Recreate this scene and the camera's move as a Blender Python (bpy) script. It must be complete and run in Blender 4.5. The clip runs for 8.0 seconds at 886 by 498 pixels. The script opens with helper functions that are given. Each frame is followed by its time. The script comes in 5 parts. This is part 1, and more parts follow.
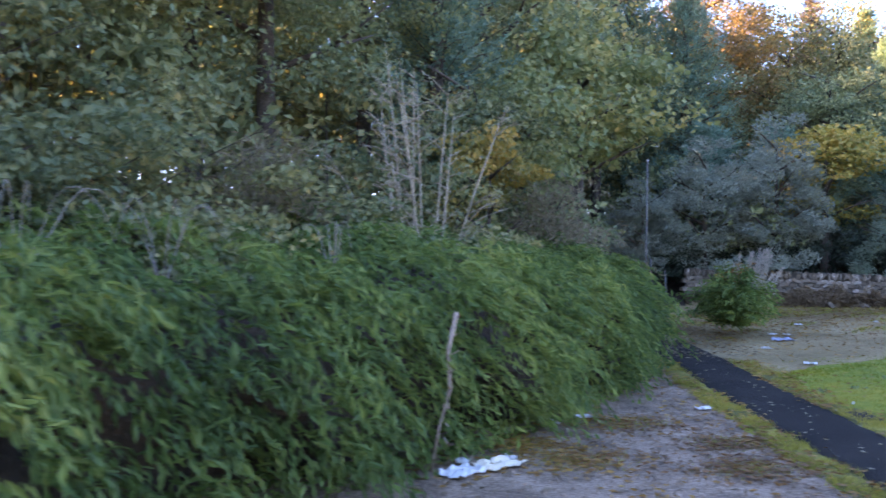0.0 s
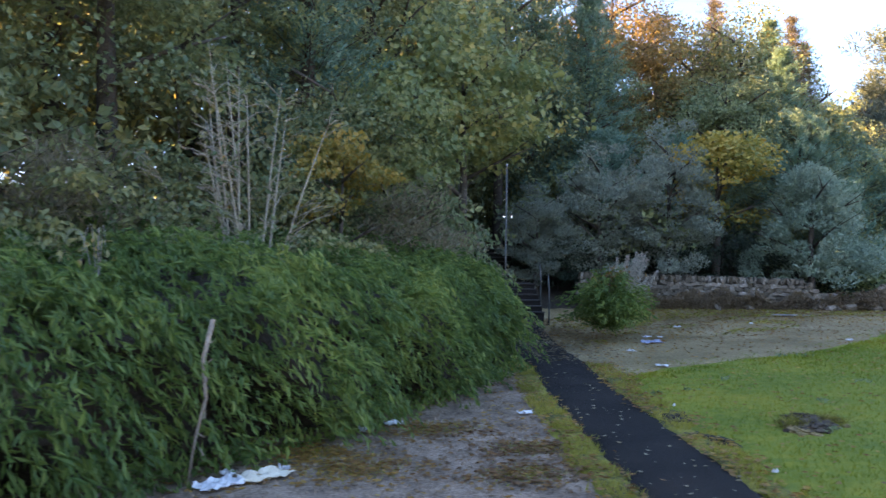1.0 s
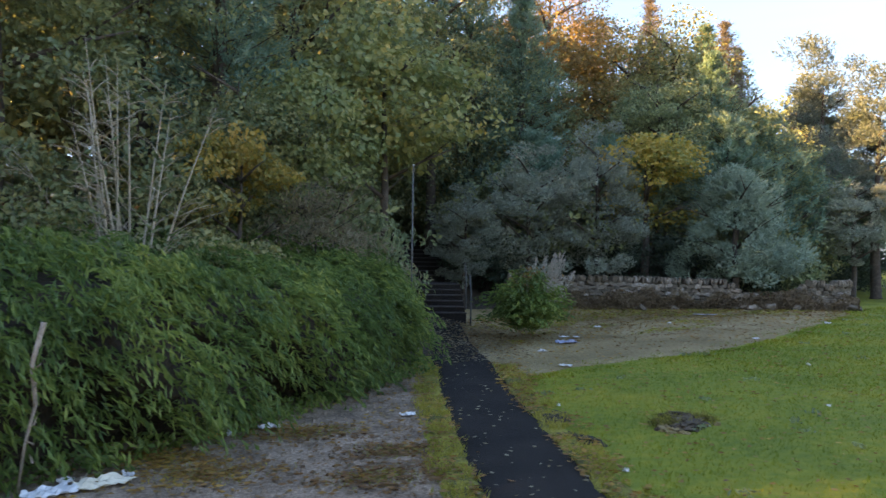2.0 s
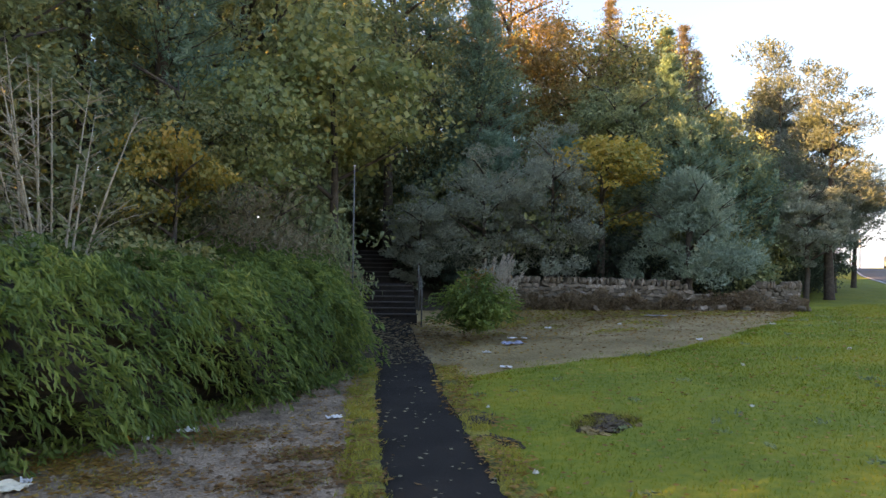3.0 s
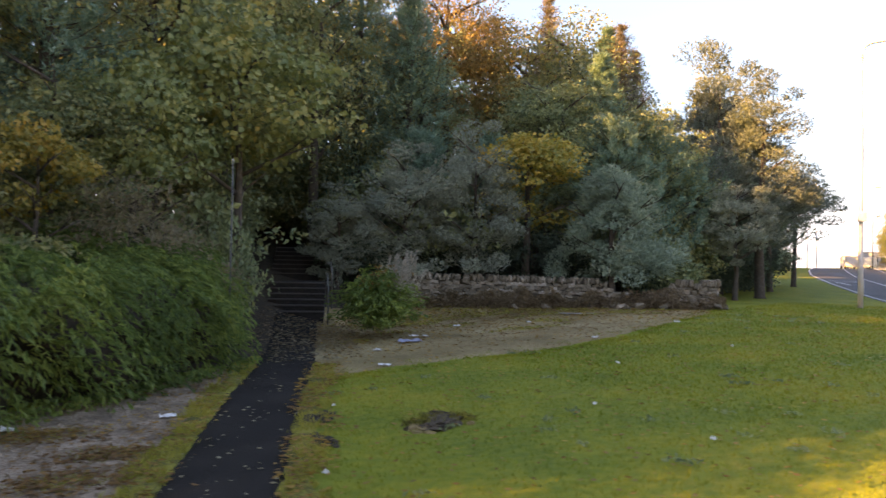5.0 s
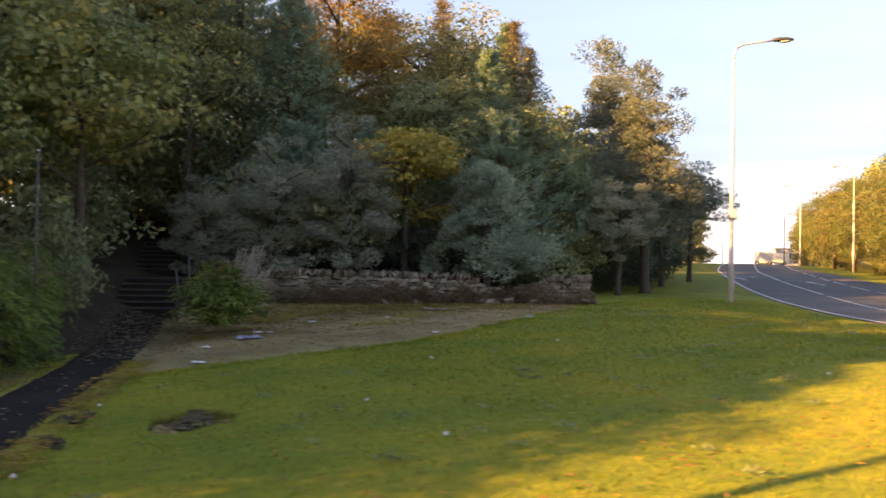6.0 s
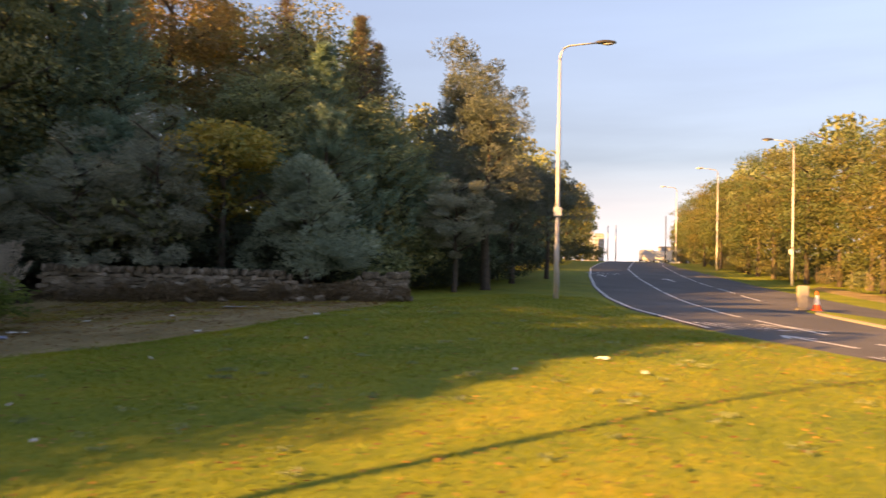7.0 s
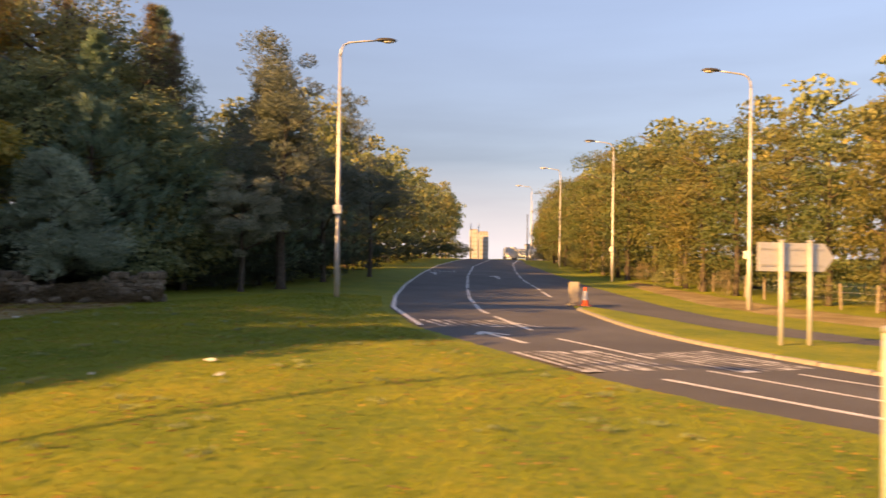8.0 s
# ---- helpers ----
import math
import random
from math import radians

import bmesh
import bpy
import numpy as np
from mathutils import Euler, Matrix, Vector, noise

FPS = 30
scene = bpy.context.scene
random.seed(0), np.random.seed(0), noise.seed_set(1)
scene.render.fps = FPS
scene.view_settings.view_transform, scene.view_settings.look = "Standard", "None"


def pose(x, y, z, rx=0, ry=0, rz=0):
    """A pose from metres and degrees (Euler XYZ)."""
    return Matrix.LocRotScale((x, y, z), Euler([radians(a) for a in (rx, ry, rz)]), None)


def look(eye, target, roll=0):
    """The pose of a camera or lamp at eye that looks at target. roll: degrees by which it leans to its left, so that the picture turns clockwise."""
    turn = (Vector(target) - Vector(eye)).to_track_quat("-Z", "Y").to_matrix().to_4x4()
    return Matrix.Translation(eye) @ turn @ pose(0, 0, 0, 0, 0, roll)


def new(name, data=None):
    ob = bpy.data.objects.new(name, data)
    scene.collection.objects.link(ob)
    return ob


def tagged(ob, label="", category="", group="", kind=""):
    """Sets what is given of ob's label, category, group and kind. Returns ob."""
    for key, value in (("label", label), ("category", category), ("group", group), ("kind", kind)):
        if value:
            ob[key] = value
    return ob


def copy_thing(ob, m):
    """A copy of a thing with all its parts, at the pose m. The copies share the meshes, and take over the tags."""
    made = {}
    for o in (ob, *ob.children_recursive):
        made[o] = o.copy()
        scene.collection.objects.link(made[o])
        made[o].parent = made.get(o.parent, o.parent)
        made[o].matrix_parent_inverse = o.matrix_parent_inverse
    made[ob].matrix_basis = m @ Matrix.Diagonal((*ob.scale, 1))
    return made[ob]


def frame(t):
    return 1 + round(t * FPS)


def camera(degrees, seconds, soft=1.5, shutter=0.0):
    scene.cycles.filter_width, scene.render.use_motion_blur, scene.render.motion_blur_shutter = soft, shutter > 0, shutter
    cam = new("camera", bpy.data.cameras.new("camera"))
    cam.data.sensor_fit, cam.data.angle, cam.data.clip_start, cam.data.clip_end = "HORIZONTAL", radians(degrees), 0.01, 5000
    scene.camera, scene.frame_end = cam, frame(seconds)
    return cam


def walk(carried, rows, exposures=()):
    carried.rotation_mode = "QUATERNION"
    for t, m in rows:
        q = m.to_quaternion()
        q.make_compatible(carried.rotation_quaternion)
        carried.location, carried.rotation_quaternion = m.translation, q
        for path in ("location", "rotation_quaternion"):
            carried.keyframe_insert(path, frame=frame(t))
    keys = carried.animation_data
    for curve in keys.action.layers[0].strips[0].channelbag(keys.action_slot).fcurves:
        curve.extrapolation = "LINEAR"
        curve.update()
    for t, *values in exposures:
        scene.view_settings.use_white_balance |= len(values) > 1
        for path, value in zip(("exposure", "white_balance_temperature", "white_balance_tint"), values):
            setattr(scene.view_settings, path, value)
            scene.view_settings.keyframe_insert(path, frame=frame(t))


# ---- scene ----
cam = camera(60.3, 8.0, soft=1.4, shutter=0.4)
METRES, EYE, TILT, LEAN, TURN = 14.78, 2.04, 0.0, 0.0, -14.9
ROWS = [
    (0.0, 0.0, 0.0, 0.0, -0.01, 0.59, -1.08),
    (0.5, 0.0638, 0.0047, 0.0014, -2.17, 0.79, -0.96),
    (1.0, 0.1162, 0.0063, 0.0024, -3.77, 0.97, -0.89),
    (1.5, 0.1572, 0.006, 0.0031, -4.87, 0.98, -0.85),
    (2.0, 0.1881, 0.0052, 0.0034, -6.61, 1.07, -0.8),
    (3.5, 0.2487, 0.0018, 0.0049, -8.66, 1.17, -0.86),
    (4.0, 0.2698, 0.0006, 0.0039, -8.29, 1.14, -0.94),
    (5.5, 0.4148, -0.0127, 0.0039, -12.45, 1.0, -1.06),
    (6.0, 0.4977, -0.026, 0.0053, -14.84, 0.87, -1.03),
    (6.5, 0.5945, -0.0442, 0.0064, -17.86, 0.85, -1.06),
    (7.0, 0.7066, -0.0703, 0.007, -21.4, 0.82, -1.1),
    (7.5, 0.8332, -0.1139, 0.0096, -25.23, 0.79, -0.92),
    (8.0, 0.9719, -0.1771, 0.0125, -29.5, 0.8, -0.83),
]
walk(cam, [(t, pose(0, 0, EYE, TILT, LEAN, TURN) @ pose(METRES * x, METRES * y, METRES * z, 90 + pitch, roll, yaw)) for t, x, y, z, yaw, pitch, roll in ROWS],
     [(0.0, 3.88, 5600, 32), (1.5, 3.27, 6150, 18), (3.5, 3.18, 7400, 22), (5.5, 2.98, 7800, 27), (6.5, 2.42, 8000, 28), (7.5, 2.06, 7600, 27), (8.0, 1.88, 7500, 27)])

# ---- light ----
SUN_DIR = Vector((1.0, -0.08, -0.35)).normalized()   # the way the sunlight travels
world = bpy.data.worlds.new("sky")
scene.world = world
world.use_nodes = True
wn, wl = world.node_tree.nodes, world.node_tree.links
sky = wn.new("ShaderNodeTexSky")
sky.sky_type = "NISHITA"
sky.sun_disc = False
sky.sun_elevation = math.asin(-SUN_DIR.z)
sky.sun_rotation = math.atan2(-SUN_DIR.x, -SUN_DIR.y)
sky.air_density, sky.dust_density, sky.ozone_density = 1.0, 0.7, 1.8
wn["Background"].inputs[1].default_value = 0.088
# pale haze and thin cloud low over the horizon
wc = wn.new("ShaderNodeTexCoord")
wz = wn.new("ShaderNodeSeparateXYZ")
wl.new(wc.outputs["Generated"], wz.inputs[0])
wm = wn.new("ShaderNodeMapping")
wm.inputs["Scale"].default_value = (2.0, 2.0, 16.0)
wl.new(wc.outputs["Generated"], wm.inputs[0])
cloud = wn.new("ShaderNodeTexNoise")
cloud.inputs["Scale"].default_value, cloud.inputs["Detail"].default_value = 1.6, 6
wl.new(wm.outputs[0], cloud.inputs["Vector"])
low = wn.new("ShaderNodeMapRange")
low.inputs[1].default_value, low.inputs[2].default_value, low.inputs[3].default_value, low.inputs[4].default_value = 0.02, 0.57, 1.0, 0.15
wl.new(wz.outputs[2], low.inputs[0])
body = wn.new("ShaderNodeMapRange")
body.inputs[1].default_value, body.inputs[2].default_value, body.inputs[3].default_value = 0.35, 0.75, 0.9
wl.new(cloud.outputs["Fac"], body.inputs[0])
share = wn.new("ShaderNodeMath")
share.operation = "MULTIPLY"
wl.new(low.outputs[0], share.inputs[0]), wl.new(body.outputs[0], share.inputs[1])
veil = wn.new("ShaderNodeMix")
veil.data_type = "RGBA"
haze = wn.new("ShaderNodeMix")
haze.data_type = "RGBA"
haze.inputs[6].default_value, haze.inputs[7].default_value = (2.6, 2.75, 3.0, 1), (0.60, 0.84, 1.18, 1)
rise_z = wn.new("ShaderNodeMapRange")
rise_z.inputs[1].default_value, rise_z.inputs[2].default_value = 0.015, 0.13
wl.new(wz.outputs[2], rise_z.inputs[0]), wl.new(rise_z.outputs[0], haze.inputs[0])
wl.new(haze.outputs[2], veil.inputs[7])
wl.new(share.outputs[0], veil.inputs[0]), wl.new(sky.outputs[0], veil.inputs[6])
wl.new(veil.outputs[2], wn["Background"].inputs[0])
sun = new("sun", bpy.data.lights.new("sun", "SUN"))
sun.data.energy, sun.data.angle, sun.data.color = 5.0, radians(0.4), (1.0, 0.58, 0.18)
sun.matrix_world = look((0, 0, 60), Vector((0, 0, 60)) + SUN_DIR)

# ---- materials ----


def material(name, ramp, scale=4.0, rough=0.85, bump=0.3, bump_scale=40.0, detail=6.0, island=0.0, fine=None, metal=0.0,
             translucent=0.0, object_var=0.0, spec=0.3):
    """A procedural surface: a colour ramp over noise, a second finer noise, bump; island: share of the colour drawn piece by piece."""
    m = bpy.data.materials.new(name)
    m.use_nodes = True
    n, l = m.node_tree.nodes, m.node_tree.links
    p = n["Principled BSDF"]
    p.inputs["Roughness"].default_value, p.inputs["Metallic"].default_value = rough, metal
    p.inputs["Specular IOR Level"].default_value = spec
    co = n.new("ShaderNodeTexCoord")
    a = n.new("ShaderNodeTexNoise")
    a.inputs["Scale"].default_value, a.inputs["Detail"].default_value = scale, detail
    l.new(co.outputs["Object"], a.inputs["Vector"])
    value = a.outputs["Fac"]
    stretch = n.new("ShaderNodeMapRange")
    stretch.inputs[1].default_value, stretch.inputs[2].default_value = 0.3, 0.7
    l.new(value, stretch.inputs[0])
    value = stretch.outputs[0]
    if fine:
        b = n.new("ShaderNodeTexNoise")
        b.inputs["Scale"].default_value, b.inputs["Detail"].default_value = fine, 4
        l.new(co.outputs["Object"], b.inputs["Vector"])
        s = n.new("ShaderNodeMapRange")
        s.inputs[1].default_value, s.inputs[2].default_value = 0.3, 0.7
        l.new(b.outputs["Fac"], s.inputs[0])
        x = n.new("ShaderNodeMix")
        x.inputs[0].default_value = 0.5
        l.new(value, x.inputs[2]), l.new(s.outputs[0], x.inputs[3])
        value = x.outputs[0]
    if island:
        g = n.new("ShaderNodeNewGeometry")
        x = n.new("ShaderNodeMix")
        x.inputs[0].default_value = island
        l.new(value, x.inputs[2]), l.new(g.outputs["Random Per Island"], x.inputs[3])
        value = x.outputs[0]
    if object_var:
        o = n.new("ShaderNodeObjectInfo")
        x = n.new("ShaderNodeMix")
        x.inputs[0].default_value = object_var
        l.new(value, x.inputs[2]), l.new(o.outputs["Random"], x.inputs[3])
        value = x.outputs[0]
    r = n.new("ShaderNodeValToRGB")
    e = r.color_ramp.elements
    while len(e) < len(ramp):
        e.new(0.5)
    for k, c in zip(e, ramp):
        k.position, k.color = c[0], (*c[1:], 1)
    l.new(value, r.inputs[0])
    l.new(r.outputs[0], p.inputs["Base Color"])
    if bump:
        c = n.new("ShaderNodeTexNoise")
        c.inputs["Scale"].default_value, c.inputs["Detail"].default_value = bump_scale, 5
        l.new(co.outputs["Object"], c.inputs["Vector"])
        d = n.new("ShaderNodeBump")
        d.inputs["Strength"].default_value, d.inputs["Distance"].default_value = bump, 0.03
        l.new(c.outputs["Fac"], d.inputs["Height"])
        l.new(d.outputs[0], p.inputs["Normal"])
    if translucent:
        t = n.new("ShaderNodeBsdfTranslucent")
        l.new(r.outputs[0], t.inputs[0])
        x = n.new("ShaderNodeMixShader")
        x.inputs[0].default_value = translucent
        l.new(p.outputs[0], x.inputs[1]), l.new(t.outputs[0], x.inputs[2])
        l.new(x.outputs[0], n["Material Output"].inputs[0])
    return m


def leaf_material(name, ramp, rough=0.55, spec=0.45, gain=1.0):
    return material(name, [(c[0], *(v * gain for v in c[1:])) for c in ramp], scale=0.5, rough=rough, bump=0, island=0.45, translucent=0.42, object_var=0.15, detail=2, spec=spec)


GRASS = material("lawn_grass", [(0.0, .085, .125, .008), (0.5, .155, .18, .009), (0.8, .22, .21, .012), (1.0, .28, .225, .02)], scale=0.6, fine=7, bump=0.8, bump_scale=60)
BLADE = material("grass_blade", [(0.0, .075, .12, .007), (0.4, .145, .18, .008), (0.7, .215, .21, .009), (1.0, .33, .245, .02)], scale=0.6, island=0.4, bump=0, translucent=0.2, rough=0.7)
MOSS = material("mossy_verge", [(0.0, .04, .03, .014), (0.35, .10, .092, .018), (0.65, .22, .20, .025), (1.0, .33, .25, .04)], scale=2.2, fine=25, bump=1, bump_scale=50)
GRAVEL = material("grey_gravel", [(0.0, .045, .032, .022), (0.35, .17, .122, .078), (0.65, .29, .215, .145), (1.0, .44, .345, .25)], scale=2.2, fine=28, bump=1, bump_scale=45)
DIRT = material("leafy_dirt", [(0.0, .075, .052, .02), (0.4, .19, .14, .056), (0.7, .28, .215, .10), (1.0, .36, .30, .19)], scale=0.7, fine=20, bump=1, bump_scale=35)
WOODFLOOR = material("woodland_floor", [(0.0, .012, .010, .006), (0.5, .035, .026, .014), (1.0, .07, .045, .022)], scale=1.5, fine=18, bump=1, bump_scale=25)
PATH = material("path_asphalt", [(0.0, .008, .0072, .0062), (0.5, .0165, .0145, .012), (1.0, .040, .034, .027)], scale=1.2, fine=60, bump=0.5, bump_scale=150, rough=0.85, spec=.15)
ASPHALT = material("road_asphalt", [(0.0, .055, .053, .053), (0.5, .088, .084, .082), (1.0, .13, .125, .12)], scale=0.35, fine=70, bump=0.4, bump_scale=150, rough=0.8)
PAINT = material("worn_road_paint", [(0.0, .20, .19, .18), (0.45, .55, .54, .52), (1.0, .78, .77, .74)], scale=6, fine=60, bump=0.2)
LETTER_PAINT = material("flaking_road_paint", [(0.0, .08, .076, .074), (0.4, .16, .155, .15), (0.6, .50, .49, .47), (1.0, .72, .71, .69)], scale=2.5, fine=14, bump=0.2)
KERB = material("kerb_concrete", [(0.0, .15, .14, .12), (1.0, .30, .28, .25)], scale=3, fine=40, bump=0.3)
STONE = material("wall_stone", [(0.0, .05, .042, .028), (0.35, .12, .098, .066), (0.7, .22, .18, .13), (1.0, .42, .38, .31)], scale=5, fine=22, bump=0.7, bump_scale=30, object_var=0.55)
BARK = material("bark", [(0.0, .03, .024, .018), (0.6, .08, .065, .05), (1.0, .14, .12, .095)], scale=6, fine=30, bump=0.8, bump_scale=25)
PALE_BARK = material("pale_bark", [(0.0, .16, .14, .11), (0.6, .30, .27, .22), (1.0, .42, .39, .33)], scale=6, fine=30, bump=0.5, bump_scale=25)
STEEL = material("galvanised_steel", [(0.0, .34, .34, .335), (1.0, .52, .52, .51)], scale=3, fine=30, rough=0.5, metal=0.35, bump=0.05)
DARK_PLASTIC = material("dark_plastic", [(0.0, .03, .03, .032), (1.0, .06, .06, .06)], scale=6, bump=0.05, rough=0.5)
LENS = material("lamp_lens", [(0.0, .60, .58, .52), (1.0, .75, .73, .68)], scale=6, bump=0, rough=0.25)
TIMBER = material("weathered_timber", [(0.0, .10, .085, .065), (1.0, .26, .22, .17)], scale=5, fine=40, bump=0.6)
# step edges dark, treads darker still
STEPWOOD = material("dark_step_edge", [(0.0, .035, .032, .028), (1.0, .095, .086, .074)], scale=4, fine=30, bump=0.5)
TREAD = material("dark_tread", [(0.0, .010, .008, .007), (1.0, .036, .029, .023)], scale=4, fine=25, bump=0.8)
PANEL = material("grey_sign_back", [(0.0, .42, .42, .42), (1.0, .55, .55, .54)], scale=2, fine=20, bump=0.03, rough=0.45, metal=0.3)
WHITE = material("white_plastic", [(0.0, .50, .49, .47), (1.0, .74, .73, .70)], scale=8, fine=40, bump=0.2, rough=0.5)
ORANGE = material("cone_orange", [(0.0, .55, .07, .02), (1.0, .75, .12, .03)], scale=8, bump=0.05, rough=0.5)
BUFF = material("bollard_buff", [(0.0, .24, .215, .18), (1.0, .36, .33, .28)], scale=6, fine=30, bump=0.1)
# dulled and blued: far haze is put into this colour
RENDER = material("haze_tinted_render", [(0.0, .27, .28, .31), (1.0, .35, .36, .39)], scale=0.6, fine=8, bump=0.05)
GLASS = material("dark_window", [(0.0, .03, .035, .04), (1.0, .06, .07, .08)], scale=2, bump=0, rough=0.1, spec=0.5)

HEDGE_LEAF = leaf_material("hedge_leaf", [(0.0, 0.034, 0.065, 0.018), (0.35, 0.092, 0.15, 0.032), (0.65, 0.195, 0.255, 0.05), (1.0, 0.43, 0.43, 0.10)], rough=0.5, spec=0.4)
GREEN_LEAF = leaf_material("green_leaf", [(0.0, 0.095, 0.13, 0.065), (0.5, 0.19, 0.23, 0.105), (0.85, 0.32, 0.325, 0.13), (1.0, 0.48, 0.42, 0.13)], gain=1.12)
OLIVE_LEAF = leaf_material("olive_leaf", [(0.0, 0.085, 0.115, 0.052), (0.3, 0.13, 0.165, 0.07), (0.55, 0.215, 0.225, 0.085), (0.8, 0.34, 0.30, 0.10), (1.0, 0.52, 0.37, 0.11)])
YELLOW_LEAF = leaf_material("yellow_leaf", [(0.0, 0.12, 0.155, 0.045), (0.3, 0.21, 0.22, 0.052), (0.46, 0.34, 0.29, 0.056), (0.66, 0.47, 0.34, 0.06), (1.0, 0.57, 0.32, 0.06)])
ORANGE_LEAF = leaf_material("orange_leaf", [(0.0, 0.095, 0.088, 0.032), (0.45, 0.20, 0.152, 0.05), (0.8, 0.30, 0.21, 0.062), (1.0, 0.40, 0.26, 0.07)])
GREY_NEEDLE = leaf_material("grey_pine_needle", [(0.0, 0.125, 0.15, 0.115), (0.5, 0.22, 0.245, 0.18), (1.0, 0.36, 0.38, 0.27)], gain=1.15)
SYCAMORE_LEAF = leaf_material("sycamore_leaf", [(0.0, 0.10, 0.14, 0.05), (0.35, 0.165, 0.20, 0.07), (0.6, 0.25, 0.255, 0.08), (0.85, 0.38, 0.315, 0.09), (1.0, 0.50, 0.34, 0.09)], gain=1.1)
# blackish ramp stands in for the shade in gaps under the trees
GAP_SHADE = leaf_material("gap_shade_needle", [(0.0, 0.016, 0.026, 0.016), (0.6, 0.035, 0.052, 0.03), (1.0, 0.07, 0.085, 0.05)], gain=1.5)
GOLD_LEAF = leaf_material("gold_leaf", [(0.0, 0.13, 0.155, 0.04), (0.35, 0.24, 0.215, 0.045), (0.6, 0.40, 0.275, 0.05), (1.0, 0.52, 0.29, 0.06)])
NEEDLE = leaf_material("pine_needle", [(0.0, 0.06, 0.115, 0.08), (0.5, 0.125, 0.20, 0.135), (1.0, 0.24, 0.30, 0.20)], gain=1.25)
BLUE_NEEDLE = leaf_material("blue_pine_needle", [(0.0, 0.10, 0.145, 0.105), (0.5, 0.205, 0.265, 0.185), (1.0, 0.37, 0.42, 0.29)], gain=1.15)
SCOTS = leaf_material("scots_pine_needle", [(0.0, 0.065, 0.09, 0.065), (0.5, 0.145, 0.175, 0.13), (1.0, 0.27, 0.28, 0.22)])
DULL_STEEL = material("dull_grey_steel", [(0.0, .07, .07, .065), (1.0, .14, .14, .13)], scale=4, fine=30, rough=0.6, metal=0.2, bump=0.05)
LARCH = leaf_material("larch_needle", [(0.0, 0.12, 0.108, 0.065), (0.5, 0.20, 0.165, 0.10), (1.0, 0.29, 0.23, 0.15)])
PLUME = leaf_material("pale_plume", [(0.0, 0.24, 0.21, 0.16), (0.5, 0.38, 0.34, 0.27), (1.0, 0.52, 0.48, 0.40)])
DRY = leaf_material("dry_twig", [(0.0, 0.13, 0.11, 0.06), (0.5, 0.24, 0.205, 0.12), (1.0, 0.4, 0.35, 0.22)])
FALLEN = leaf_material("fallen_leaf", [(0.0, 0.0818, 0.0408, 0.0163), (0.4, 0.217, 0.109, 0.0299), (0.75, 0.381, 0.23, 0.0408), (1.0, 0.49, 0.381, 0.136)])
DEAD = leaf_material("dead_bracken", [(0.0, 0.08, 0.058, 0.03), (0.5, 0.20, 0.145, 0.08), (0.85, 0.31, 0.235, 0.14), (1.0, 0.44, 0.37, 0.26)])
ROAD_LEAF = leaf_material("roadside_leaf", [(0.0, 0.065, 0.08, 0.03), (0.5, 0.135, 0.14, 0.042), (0.8, 0.2, 0.17, 0.048), (1.0, 0.3, 0.21, 0.05)])
ROAD_GREEN = leaf_material("roadside_green_leaf", [(0.0, 0.05, 0.08, 0.03), (0.5, 0.1, 0.135, 0.042), (0.85, 0.17, 0.18, 0.05), (1.0, 0.27, 0.21, 0.05)])
VERGE_LEAF = leaf_material("verge_leaf", [(0.0, 0.12, 0.13, 0.022), (0.5, 0.29, 0.265, 0.034), (1.0, 0.46, 0.36, 0.06)])

# ---- building helpers ----
rng = np.random.default_rng(7)


def mesh_object(name, verts, faces, mat, parent=None, label="", smooth=False):
    me = bpy.data.meshes.new(name)
    me.from_pydata(np.asarray(verts).tolist(), [], faces if isinstance(faces, list) else faces.tolist())
    me.materials.append(mat)
    if smooth:
        me.polygons.foreach_set("use_smooth", [True] * len(me.polygons))
    ob = new(name, me)
    ob.parent = parent
    if label:
        tagged(ob, label)
    return ob


def part(name, bm, mat, parent=None, label="", smooth=False):
    """Links a bmesh as one mesh object under a thing or a part."""
    me = bpy.data.meshes.new(name)
    bm.to_mesh(me)
    bm.free()
    me.materials.append(mat)
    if smooth:
        me.polygons.foreach_set("use_smooth", [True] * len(me.polygons))
    ob = new(name, me)
    ob.parent = parent
    if label:
        tagged(ob, label)
    return ob


def thing(name, m, label, category, group="", kind=""):
    ob = new(name)
    ob.empty_display_size = 0.2
    ob.matrix_world = m
    return tagged(ob, label, category, group, kind)


def box(bm, cx, cy, cz, sx, sy, sz, bevel=0.0, m=None):
    made = bmesh.ops.create_cube(bm, size=1.0)["verts"]
    bmesh.ops.scale(bm, vec=(sx, sy, sz), verts=made)
    bmesh.ops.translate(bm, vec=(cx, cy, cz), verts=made)
    if bevel:
        edges = list({e for v in made for e in v.link_edges})
        made = bmesh.ops.bevel(bm, geom=edges, offset=bevel, segments=2, affect="EDGES")["verts"]
    if m:
        bmesh.ops.transform(bm, matrix=m, verts=[v for v in bm.verts if v.tag is False and v in set(made)])
    return bm


